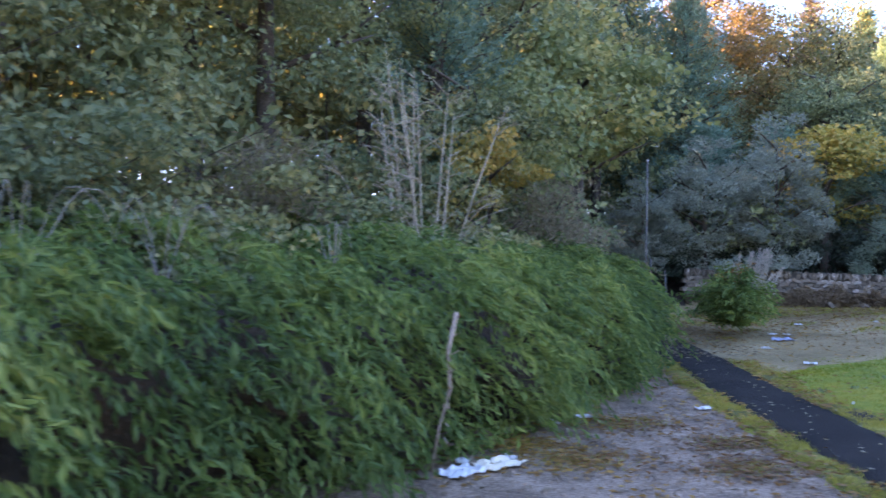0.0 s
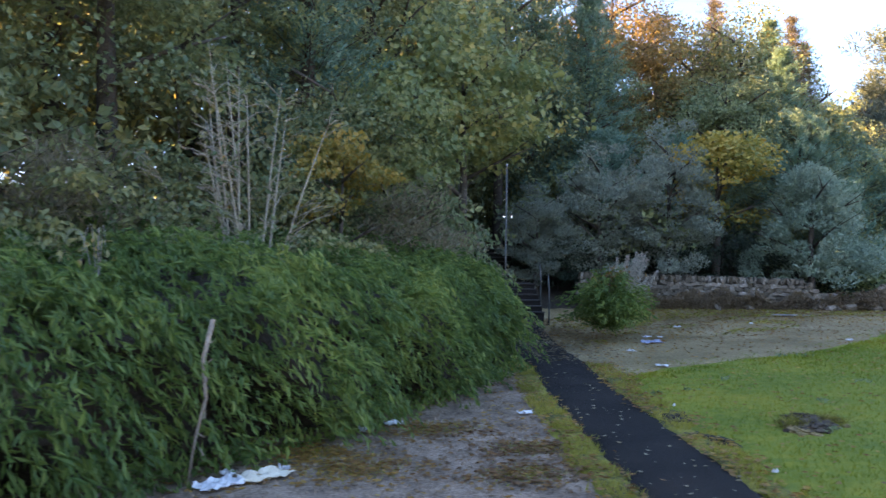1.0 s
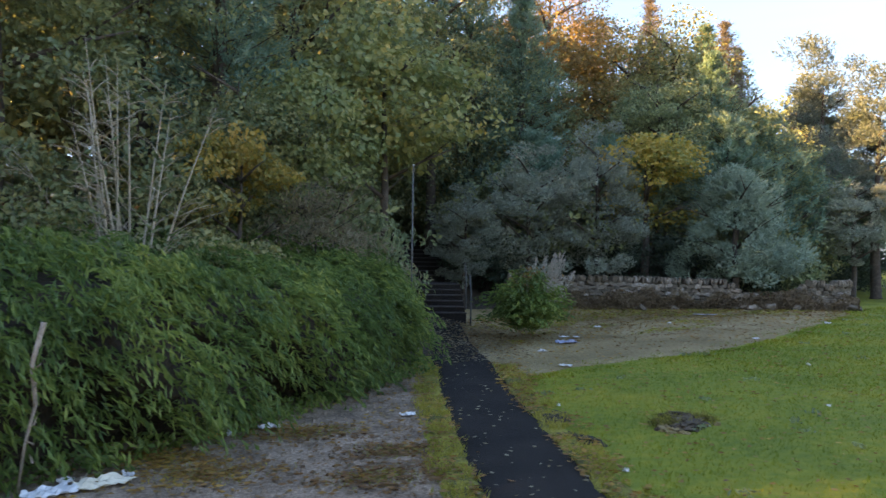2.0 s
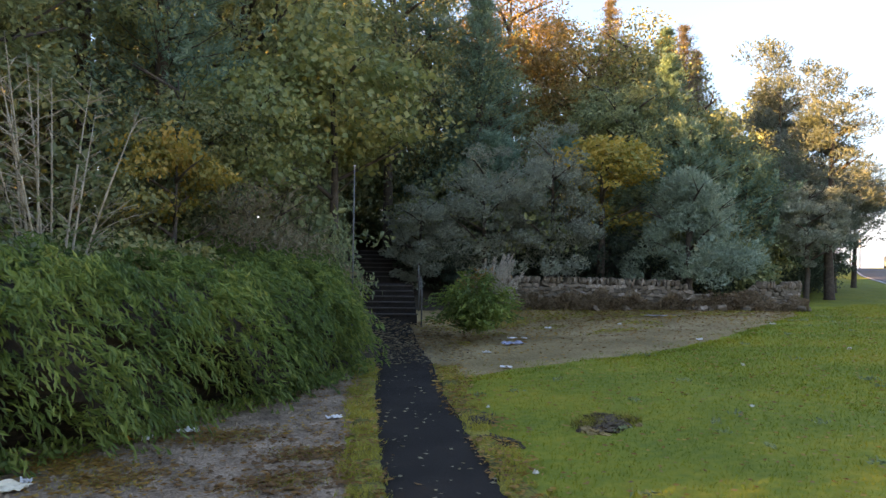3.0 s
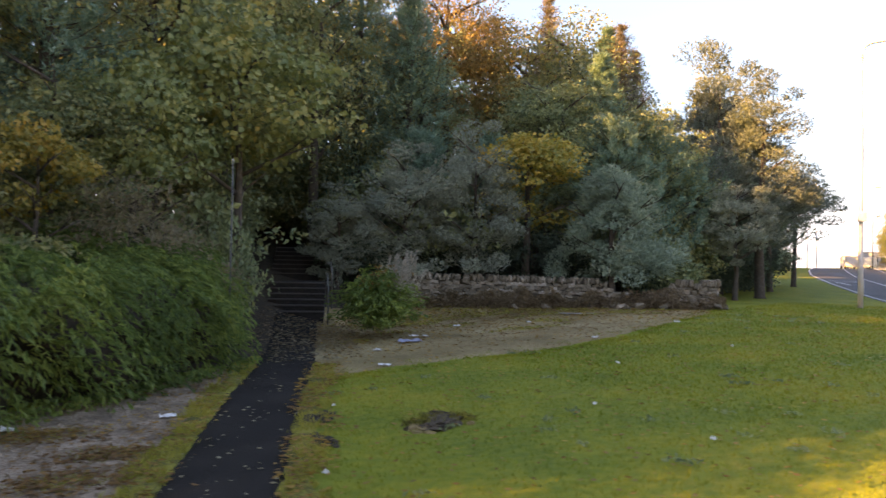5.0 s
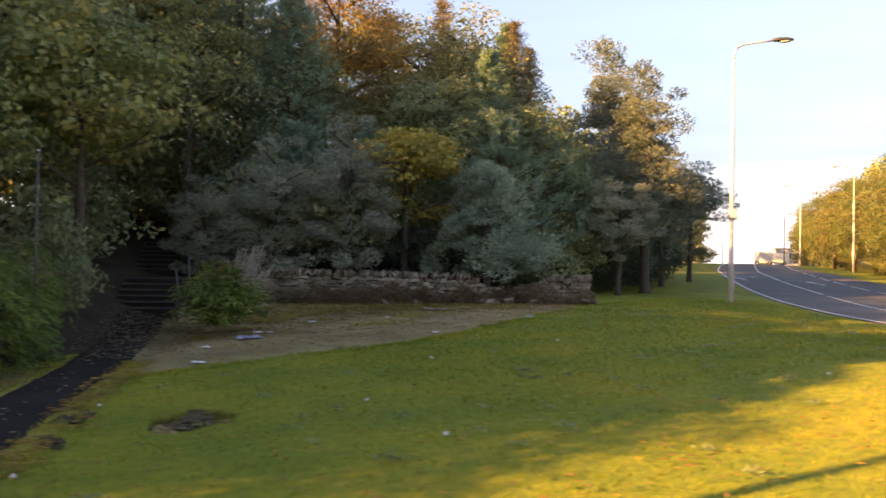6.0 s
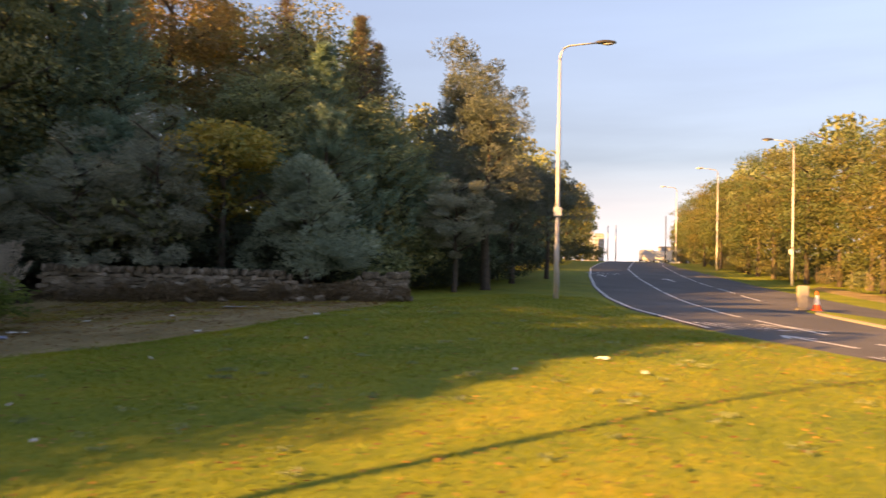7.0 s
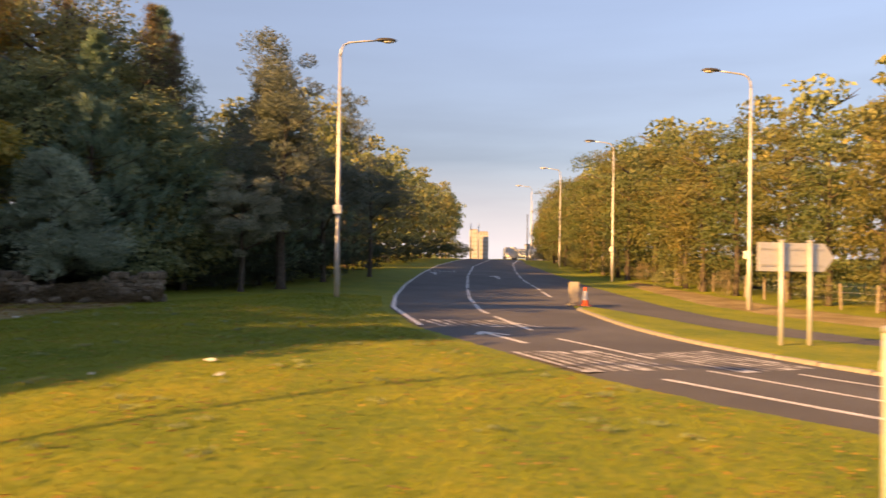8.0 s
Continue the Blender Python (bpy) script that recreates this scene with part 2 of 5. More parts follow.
def tube(verts, faces, pts, radii, sides=7):
    """Adds a tapered tube along pts to the lists."""
    base = len(verts)
    pts = [Vector(p) for p in pts]
    for i, p in enumerate(pts):
        d = (pts[min(i + 1, len(pts) - 1)] - pts[max(i - 1, 0)]).normalized()
        a = d.orthogonal().normalized() if abs(d.z) > 0.9 else d.cross(Vector((0, 0, 1))).normalized()
        if abs(d.z) > 0.9:
            a = Vector((1, 0, 0)) - d * d.x
            a.normalize()
        b = d.cross(a)
        for k in range(sides):
            w = 2 * math.pi * k / sides
            verts.append(tuple(p + (a * math.cos(w) + b * math.sin(w)) * radii[i]))
    for i in range(len(pts) - 1):
        for k in range(sides):
            a, b = base + i * sides + k, base + i * sides + (k + 1) % sides
            faces.append((a, b, b + sides, a + sides))
    faces.append(tuple(base + k for k in range(sides))[::-1])
    faces.append(tuple(base + (len(pts) - 1) * sides + k for k in range(sides)))


def smooth_step(x, a, b):
    s = np.clip((x - a) / (b - a), 0, 1)
    return s * s * (3 - 2 * s)


def height(x, y):
    """The lie of the land."""
    x, y = np.asarray(x, float), np.asarray(y, float)
    u, v = (x - 13.2) * .7 + (y + 6.2) * .714, (x - 13.2) * .714 - (y + 6.2) * .7
    h = .6 * smooth_step(x, 4, 20)
    h = h - .03 * np.clip(v, -5, 12) * smooth_step(x, 14, 22) * (1 - .7 * smooth_step(u, 45, 80))
    t = np.minimum(u, 104) - 32
    h = h + .0125 * (t + np.sqrt(t * t + 25)) - .005
    q = y - np.maximum(np.minimum(x + 6.5, 19.5), x - 3)
    h = h + .26 * np.minimum(.5 * (q + np.sqrt(q * q + 1)), 14)
    far = v - 22
    return h + .10 * np.clip(.5 * (far + np.sqrt(far * far + 4)), 0, 8) * smooth_step(x, 25, 40)


def ground_z(x, y):
    return float(height(x, y))


def resample(pts, n):
    pts = np.array(pts, float)
    s = np.concatenate([[0], np.cumsum(np.linalg.norm(np.diff(pts, axis=0), axis=1))])
    # smooth the corners a little, then step evenly
    q = np.linspace(0, s[-1], n)
    out = np.stack([np.interp(q, s, pts[:, k]) for k in range(2)], 1)
    for _ in range(2):
        out[1:-1] = .25 * out[:-2] + .5 * out[1:-1] + .25 * out[2:]
    return out


def sheet(name, left, right, lift, mat, n, columns, jitter=0.0, parent=None, matched=False):
    """A sheet laid on the land between two edge lines, with uneven edges and a lip down to the ground."""
    if matched:
        k = np.linspace(0, len(left) - 1, n)
        a, b = (np.stack([np.interp(k, range(len(e)), np.array(e, float)[:, c]) for c in range(2)], 1) for e in (left, right))
        for e in (a, b):
            for _ in range(3):
                e[1:-1] = .25 * e[:-2] + .5 * e[1:-1] + .25 * e[2:]
    else:
        a, b = resample(left, n), resample(right, n)
    f = np.linspace(0, 1, columns)[None, :, None]
    wide = np.linalg.norm(b - a, axis=1)[:, None, None]
    push = np.zeros((n, columns))
    if jitter:
        push[:, 0] = rng.normal(0, jitter, n)
        push[:, -1] = rng.normal(0, jitter, n)
    p = a[:, None] * (1 - f) + b[:, None] * f + (b - a)[:, None] / np.maximum(wide, .01) * push[:, :, None]
    z = height(p[..., 0], p[..., 1]) + lift
    z[:, 0] -= lift + .01
    z[:, -1] -= lift + .01
    v = np.concatenate([p, z[..., None]], 2).reshape(-1, 3)
    i = (np.arange(n - 1)[:, None] * columns + np.arange(columns - 1)[None, :]).ravel()
    return mesh_object(name, v, np.stack([i, i + columns, i + columns + 1, i + 1], 1), mat, parent, smooth=True)


def leaves(centres, size, narrow=0.55, droop=0.0, out=None, spread=1.0, bent=True, face=None):
    """Pointed leaves at the given centres: a pair of triangles folded along the midrib. out: directions in which they point; face: where their upper sides turn."""
    n = len(centres)
    d = rng.normal(size=(n, 3)) * spread
    if out is not None:
        d += out
    d[:, 2] -= droop
    d /= np.linalg.norm(d, axis=1)[:, None]
    side = np.cross(d, rng.normal(size=(n, 3)) * (1 if face is None else .45) + (0 if face is None else face))
    side /= np.linalg.norm(side, axis=1)[:, None] + 1e-9
    up = np.cross(side, d)
    s = (size * rng.uniform(.6, 1.3, n))[:, None]
    base, tip = centres - d * s * .5, centres + d * s * .5
    fold = up * s * .10 * (1 if bent else 0)
    l, r = centres + side * s * narrow * .5 + fold, centres - side * s * narrow * .5 + fold
    v = np.stack([base, r, tip, l], 1).reshape(-1, 3)
    i = np.arange(n)[:, None] * 4
    return v, np.concatenate([i + np.array([[0, 1, 2]]), i + np.array([[0, 2, 3]])], 0)


def blades(name, x, y, z, tall, wide, mat, parent=None, lean=0.5):
    """Grass blades: one bent triangle each."""
    n = len(x)
    w = rng.uniform(0, 2 * math.pi, n)
    t = tall * rng.uniform(.5, 1.3, n)
    sx, sy = np.cos(w) * wide * .5, np.sin(w) * wide * .5
    lx, ly = rng.normal(0, lean, n) * t, rng.normal(0, lean, n) * t
    v = np.stack([np.stack([x - sx, y - sy, z - .01], 1), np.stack([x + sx, y + sy, z - .01], 1), np.stack([x + lx, y + ly, z + t], 1)], 1).reshape(-1, 3)
    return mesh_object(name, v, np.arange(3 * n).reshape(-1, 3), mat, parent)


def inside(x, y, poly):
    """Which points lie in the polygon."""
    hit = np.zeros(len(x), bool)
    for (x0, y0), (x1, y1) in zip(poly, poly[1:] + poly[:1]):
        cross = ((y0 > y) != (y1 > y)) & (x < (x1 - x0) * (y - y0) / (y1 - y0 + 1e-12) + x0)
        hit ^= cross
    return hit


def scatter(n, x0, x1, y0, y1, poly):
    x, y = rng.uniform(x0, x1, n), rng.uniform(y0, y1, n)
    k = inside(x, y, poly)
    return x[k], y[k]

# ---- the land ----
PATH_LINE = [(2.9, -5), (4.4, 0), (6.1, 5.5), (7.55, 10.2), (8.45, 12.7), (9.2, 15.3), (10.04, 18.1)]
ROAD_LEFT = [(22.3, -30), (21.9, -8), (22.0, -2), (22.6, .7), (23.6, 3), (25.35, 7.2), (28.9, 12.35), (33.2, 17.2), (39.4, 23.6), (49.6, 33.4), (63.3, 46), (76.8, 57.2), (112, 84)]
ROAD_RIGHT = [(33.6, -30), (34.2, -12), (35.0, -3), (35.7, .2), (36.7, 2.6), (38.6, 5.8), (41.4, 9.0), (44.6, 12.4), (48.5, 16.6), (53.5, 22.0), (64.5, 33.2), (78.5, 47.2), (115, 79)]
ISLAND_NEAR = [(26.4, -30), (26.6, -8), (26.95, -2.4), (27.5, -1.1), (28.1, .6), (28.97, 2.3), (31.1, 5.1), (34.1, 8.2), (35.6, 9.8), (36.6, 10.7)]
ISLAND_FAR = [(32.3, -30), (32.4, -8), (32.8, -.75), (32.5, 1.2), (32.8, 2.8), (34.4, 5.3), (36.2, 8.4), (37.0, 10.2)]
LAWN_EDGE = [(8.5, 10.8), (10, 11.5), (13.5, 11.6), (15.7, 12.3), (18.7, 13.7), (21.5, 15.3), (22.9, 16.8)]
HEDGE_FOOT = [(-2.6, 2.6), (-1.0, 4.6), (0.0, 5.9), (1.9, 7.1), (4.0, 8.9), (5.5, 10.4), (7.6, 12.4)]

xs = np.concatenate([-np.geomspace(1500, 22, 14), np.arange(-20, 60, .5), np.arange(60, 126, 1.25), np.geomspace(130, 2500, 16)])
ys = np.concatenate([-np.geomspace(1500, 17, 14), np.arange(-15, 45, .5), np.arange(45, 106, 1.25), np.geomspace(110, 2500, 16)])
gx, gy = np.meshgrid(xs, ys, indexing="ij")
gz = height(gx, gy)
i = (np.arange(len(xs) - 1)[:, None] * len(ys) + np.arange(len(ys) - 1)[None, :]).ravel()
ground = mesh_object("ground", np.stack([gx, gy, gz], 2).reshape(-1, 3), np.stack([i, i + len(ys), i + len(ys) + 1, i + 1], 1), GRASS, smooth=True)
tagged(ground, "mown green lawn sloping gently up to the road", "ground", kind="structure")
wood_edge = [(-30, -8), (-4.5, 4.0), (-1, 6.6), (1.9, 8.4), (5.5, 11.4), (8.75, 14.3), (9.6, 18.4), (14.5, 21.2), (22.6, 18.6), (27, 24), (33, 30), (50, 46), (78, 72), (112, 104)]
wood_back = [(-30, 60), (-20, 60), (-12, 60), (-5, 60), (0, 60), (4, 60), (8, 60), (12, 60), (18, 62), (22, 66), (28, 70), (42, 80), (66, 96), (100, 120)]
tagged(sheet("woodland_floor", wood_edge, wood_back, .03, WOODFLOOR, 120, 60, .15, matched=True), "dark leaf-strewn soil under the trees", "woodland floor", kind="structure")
tagged(sheet("gravel_bed", [(-4.5, -3), (-3.6, 2), (-2, 5.2), (0, 6.9), (1.9, 8.0), (4, 9.8), (5.5, 11.2), (7.5, 13.0)],
             [(2.6, -4), (3.4, -1.4), (4.0, .6), (4.75, 3.2), (5.3, 5.6), (5.85, 7.6), (6.9, 10.8), (7.85, 12.9)], .015, GRAVEL, 90, 30, .05), "worn grey gravel strip beside a hedge", "gravel", kind="structure")
tagged(sheet("dirt_bed", LAWN_EDGE, [(8.9, 13.0), (9.4, 15.6), (10.3, 19.2), (14.4, 21.7), (19, 19.9), (21.4, 18.7), (23.2, 17.1)], .015, DIRT, 90, 30, .06), "bare grey-brown soil with fallen leaves", "soil", kind="structure")


def offset(pts, d):
    p = np.array(pts, float)
    t = np.gradient(p, axis=0)
    t /= np.linalg.norm(t, axis=1)[:, None]
    return (p + np.stack([t[:, 1], -t[:, 0]], 1) * d).tolist()


tagged(sheet("moss_verge", offset(PATH_LINE[:5], -.88), offset(PATH_LINE[:5], -.5), .028, MOSS, 140, 7, .05), "yellow-green mossy strip along a footpath", "verge", kind="structure")
tagged(sheet("moss_verge", offset(PATH_LINE[:5], .5), offset(PATH_LINE[:5], .82), .028, MOSS, 140, 7, .09), "ragged mossy lawn edge along a footpath", "verge", kind="structure")
tagged(sheet("footpath", offset(PATH_LINE, -.6), offset(PATH_LINE, .6), .04, PATH, 140, 9, .025), "narrow dark damp asphalt footpath with fallen leaves", "footpath", kind="structure")
road = tagged(sheet("road", ROAD_LEFT, ROAD_RIGHT, .035, ASPHALT, 260, 24, 0.03, matched=True), "grey asphalt road with worn white markings", "road", kind="structure")
island = tagged(sheet("traffic_island", ISLAND_NEAR, ISLAND_FAR, .10, GRASS, 120, 12, 0), "grass traffic island between the carriageways", "traffic island", kind="structure")

# kerb stones round the island
kerb_line = resample(ISLAND_NEAR + ISLAND_FAR[:-2:-1], 46)
for k, (p, q) in enumerate(zip(kerb_line[:-1], kerb_line[1:])):
    if p[1] < -9:
        continue
    bm = bmesh.new()
    box(bm, 0, 0, 0, float(np.linalg.norm(q - p)) * .985, .16, .26, .02)
    ob = part("kerb_stone", bm, KERB, island)
    m = (p + q) / 2
    ob.matrix_world = pose(m[0], m[1], ground_z(*m) - .025, 0, 0, math.degrees(math.atan2(q[1] - p[1], q[0] - p[0])))


def marking(name, pts, width, parent=None, dash=0, gap=0, label=""):
    """A painted line laid on the road."""
    p = np.array(pts, float)
    total = np.linalg.norm(np.diff(p, axis=0), axis=1).sum()
    line = resample(pts, max(8, int(total / .5)))
    runs, start = [], 0
    if dash:
        step = total / (len(line) - 1)
        a = 0.0
        while a < total:
            runs.append(line[int(a / step):int((a + dash) / step) + 2])
            a += dash + gap
    else:
        runs = [line]
    for r in runs:
        if len(r) < 2:
            continue
        t = np.gradient(r, axis=0)
        t /= np.linalg.norm(t, axis=1)[:, None]
        nrm = np.stack([t[:, 1], -t[:, 0]], 1) * width / 2
        v = np.concatenate([np.c_[r - nrm, height(*(r - nrm).T) + .043], np.c_[r + nrm, height(*(r + nrm).T) + .043]])
        n = len(r)
        mesh_object(name, v, [(k, k + n, k + n + 1, k + 1) for k in range(n - 1)], LETTER_PAINT if name == "letter_bar" else PAINT, road)


edge_line = offset(ROAD_LEFT, .22)
marking("edge_line", edge_line[5:], .14)
marking("centre_line", [(27.35, 5.2), (29.48, 8.16), (31.16, 10.37), (35.9, 15.35), (41.85, 21.2), (51.3, 30.2), (65.6, 43.2), (80, 54.8), (98, 69)], .13, dash=4, gap=1.2)
marking("lane_line", [(40.9, 15.05), (46, 19.9), (52.35, 26.2), (63.5, 36.3), (77.5, 48.4), (100, 66)], .13, dash=4, gap=2)
marking("lane_line", [(26.4, 3.7), (25.27, .75)], .12)
marking("lane_line", [(23.2, -.6), (22.8, -3.5), (22.7, -9)], .14)
marking("lane_line", [(24.73, -.5), (24.2, -3.1), (24.0, -9)], .10)
marking("lane_line", [(25.85, -1.5), (25.65, -2.7), (25.4, -9)], .10)

# ---- trees ----


def woody(name, trunk_h, radius, limbs, parent, mat, spread, lean=0.0, sides=8, up=0.5, start=0.35, flare=1.5):
    """Tapered trunk with limbs that fork once."""
    v, f = [], []
    top = Vector((lean, rng.normal(0, .1), trunk_h))
    spine = [Vector((0, 0, -.15)), Vector((0, 0, .15))] + [top * s + Vector((rng.normal(0, .06), rng.normal(0, .06), 0)) * trunk_h * .15 for s in (.25, .5, .75)] + [top]
    tube(v, f, spine, [radius * flare, radius * 1.05, radius * .85, radius * .65, radius * .4, radius * .12], sides)
    trunk = mesh_object("trunk", v, f, mat, parent, smooth=True)
    for k in range(limbs):
        s = start + (1 - start) * (k + .3) / limbs
        a = k * 2.4 + rng.uniform(-.4, .4)
        p = top * s
        reach = spread * (1.1 - s * .6)
        q = p + Vector((math.cos(a) * reach * .55, math.sin(a) * reach * .55, reach * up * .6))
        e = p + Vector((math.cos(a) * reach, math.sin(a) * reach, reach * up))
        v, f = [], []
        tube(v, f, [p, q, e], [radius * .38, radius * .24, radius * .05], 6)
        b = a + rng.uniform(.4, .8) * (1 if k % 2 else -1)
        tube(v, f, [q, q + Vector((math.cos(b), math.sin(b), up + .2)) * reach * .5], [radius * .2, radius * .04], 5)
        mesh_object("limb", v, f, mat, parent, smooth=True)
    return trunk


def broadleaf(name, label, h, r, mat, clumps=110, per=90, size=.17, low=.28, bark=BARK, group="woodland trees", at=(0, 0, 0), clump_r=.62, lean=0.0, narrow=.6, spire=.0, cone=.0, flat=.48, hang=.45):
    """A tree of leafy clumps round a forked trunk."""
    t = thing(name, pose(*at), label, "tree", group)
    woody("trunk", h * .82, h * .016 + .03 if h > 3 else .018, 9, t, bark, r * .85, lean)
    mid, half = h * (low + 1) / 2, h * (1 - low) / 2
    c = []
    while len(c) < clumps:
        p = rng.uniform(-1, 1, 3)
        d = np.linalg.norm(p)
        if d > 1 or d < .45:
            continue
        # narrower at the top, lumpy all over
        w = (1 - .35 * max(p[2], 0)) if not cone else 1.15 * (1 - cone * (p[2] + 1) / 2) / max(math.sqrt(1 - min(p[2] ** 2, .96)), .45)
        lump = .82 + .3 * noise.noise(Vector(p * 1.7) + Vector((h * 3.1, r, 0)))
        c.append((p[0] * r * w * lump + lean * .6, p[1] * r * w * lump, mid + p[2] * half * lump))
    # sprigs that stand out of the top
    for _ in range(int(spire * 24)):
        a, g = rng.uniform(0, 6.3), rng.uniform(0, .62) * r
        c.append((math.cos(a) * g, math.sin(a) * g, h * rng.uniform(.93, 1.045) - .25 * g))
    c = np.array(c)
    size_c = clump_r * rng.uniform(.6, 1.25, len(c)) * (r / 2.6) ** .5
    k = np.repeat(np.arange(len(c)), per)
    q = rng.normal(size=(len(k), 3))
    q /= np.linalg.norm(q, axis=1)[:, None]
    q *= rng.uniform(.35, 1, len(k))[:, None] ** .6
    pos = c[k] + q * size_c[k][:, None] * np.array([1.35, 1.35, flat])
    # boughs droop towards their outer ends
    pos[:, 2] -= .22 * np.hypot(q[:, 0], q[:, 1]) ** 2 * size_c[k]
    around = pos * np.array([1, 1, 0])
    around /= np.linalg.norm(around, axis=1)[:, None] + .3
    out = q * .8 + around * .5
    # blades turn their upper sides to the light: up and away from the stem
    v, f = leaves(pos, size, narrow, droop=hang, out=out, face=q * .5 + around * .55 + np.array([0, 0, .55]))
    mesh_object("crown", v, f, mat, t)
    return t


def conifer(name, label, h, r, mat, whorls=20, arms=8, tufts=9, needles=26, length=.2, low=.12, droop=.1, rise=.25, group="woodland trees", bark=BARK, shape=1.0, wide=.022, tuft_r=.20, shoot=.34, fan=.09):
    """Whorls of arms, each carrying shoots clothed in needles."""
    t = thing(name, pose(0, 0, 0), label, "tree", group)
    v, f = [], []
    tube(v, f, [(0, 0, -.15), (0, 0, h * .3), (.03, .02, h * .65), (0, 0, h * .99)], [h * .018 + .03, h * .014 + .02, h * .009 + .01, .012], 8)
    mesh_object("trunk", v, f, bark, t, smooth=True)
    v, f, pts, dirs = [], [], [], []
    for k in range(whorls):
        s = low + (1 - low) * (k + .2) / whorls
        reach = r * (1 - ((s - low) / (1 - low)) ** shape) * .96 + .12
        for j in range(arms):
            a = j * 2 * math.pi / arms + k * 1.1 + rng.uniform(-.3, .3)
            g = reach * rng.uniform(.65, 1.12)
            p = Vector((0, 0, h * s))
            e = p + Vector((math.cos(a) * g, math.sin(a) * g, g * (rise - droop) + rng.normal(0, .08)))
            tube(v, f, [p, (p + e) / 2 - Vector((0, 0, .04 * g)), e], [.022, .016, .006], 4)
            for m in range(tufts):
                w = (m + .7) / tufts
                if w < .25 and reach > .9:
                    continue
                c = p.lerp(e, w) + Vector((rng.normal(0, fan + fan * g * w), rng.normal(0, fan + fan * g * w), rng.normal(.02, fan) + .22 * rise * g * w * w))
                pts.append(c), dirs.append(((e - p).normalized() * .8 + Vector((0, 0, rise + .2))))
    tagged(mesh_object("branchwork", v, f, bark, t), kind="stuff")
    pts, dirs = np.array(pts), np.array(dirs) + rng.normal(0, .35, (len(pts), 3))
    dirs /= np.linalg.norm(dirs, axis=1)[:, None]
    k = np.repeat(np.arange(len(pts)), needles)
    n = len(k)
    stem = pts[k] + dirs[k] * (rng.uniform(-.5, .5, n) * shoot)[:, None] + rng.normal(size=(n, 3)) * tuft_r * .16
    d = dirs[k] * .75 + rng.normal(0, .55, (n, 3))
    d /= np.linalg.norm(d, axis=1)[:, None]
    side = np.cross(d, rng.normal(size=(n, 3)))
    side *= wide / (np.linalg.norm(side, axis=1)[:, None] + 1e-9)
    lv = np.stack([stem - side, stem + side, stem + d * (length * rng.uniform(.7, 1.2, n))[:, None]], 1).reshape(-1, 3)
    lf = np.arange(3 * n).reshape(-1, 3)
    mesh_object("crown", lv, lf, mat, t)
    return t


def plant(proto, x, y, s=1.0, turn=None, wide=1.0, sink=0.0):
    """A copy of a tree rooted in the land."""
    turn = rng.uniform(0, 360) if turn is None else turn
    return copy_thing(proto, pose(x, y, ground_z(x, y) - sink, 0, 0, turn) @ Matrix.Diagonal((s * wide, s * wide, s, 1)))


green_tree = broadleaf("broadleaf_tree", "tall broadleaf tree with dense green leaves", 12, 3.4, GREEN_LEAF, clumps=85, per=125, size=.16, low=.08, clump_r=.88)
olive_tree = broadleaf("broadleaf_tree", "broadleaf tree turning olive and brown", 11, 3.2, OLIVE_LEAF, clumps=80, per=130, size=.15, low=.08, clump_r=.88)
far_green = broadleaf("broadleaf_tree", "roadside broadleaf tree with green leaves", 11, 3.1, GREEN_LEAF, clumps=100, per=26, size=.36, low=.05)
far_olive = broadleaf("broadleaf_tree", "roadside tree in olive and golden autumn leaf", 10.5, 3.1, OLIVE_LEAF, clumps=100, per=26, size=.36, low=.05)
road_green = broadleaf("broadleaf_tree", "roadside tree with fine green and yellowing leaves", 10.5, 3.0, ROAD_GREEN, clumps=120, per=48, size=.21, low=.04, narrow=.5, spire=.5, clump_r=.75)
road_olive = broadleaf("broadleaf_tree", "roadside tree with fine olive-brown autumn leaves", 10.5, 3.0, ROAD_LEAF, clumps=120, per=48, size=.21, low=.04, narrow=.5, spire=.5, clump_r=.75)
yellow_tree = broadleaf("maple_tree", "small maple with yellow and green autumn leaves", 7.5, 2.3, YELLOW_LEAF, clumps=30, per=170, size=.16, low=.26, clump_r=.85, narrow=.8)
orange_tree = broadleaf("beech_tree", "tall beech with orange-brown autumn leaves", 14, 4.0, ORANGE_LEAF, clumps=120, per=210, size=.14, low=.2, clump_r=.85)
sycamore = broadleaf("sycamore_tree", "sycamore with broad olive and yellow leaves over the steps", 7.0, 2.7, SYCAMORE_LEAF, clumps=44, per=130, size=.17, low=.42, narrow=.8, clump_r=.92)
scots_pine = broadleaf("scots_pine", "tall pine with tufted grey-green needles", 13, 2.9, SCOTS, clumps=125, per=150, size=.24, low=.14, narrow=.26, flat=.95, hang=-1.0, clump_r=.56, spire=.4)
small_pine = broadleaf("young_pine", "young bushy blue-green pine behind a stone wall", 5.2, 2.5, BLUE_NEEDLE, clumps=125, per=150, size=.16, low=.0, narrow=.3, cone=.86, flat=1.0, hang=-.9, clump_r=.36)
blue_pine = broadleaf("spreading_pine", "blue-grey pine with drooping boughs over a wall", 6.0, 2.6, GREY_NEEDLE, clumps=95, per=170, size=.16, low=.06, narrow=.3, flat=.75, hang=-.35, clump_r=.42)
verge_pine = broadleaf("verge_pine", "small round-crowned grey-green pine on the verge", 5.4, 2.2, GREY_NEEDLE, clumps=75, per=170, size=.16, low=.22, narrow=.3, flat=.7, hang=-.3, clump_r=.42)
larch = conifer("larch_tree", "slender larch with golden needles", 13, 3.0, LARCH, whorls=26, arms=7, tufts=9, needles=14, low=.2, droop=.12, rise=.15, length=.12, wide=.016, shape=1.15, tuft_r=.3, shoot=.4)
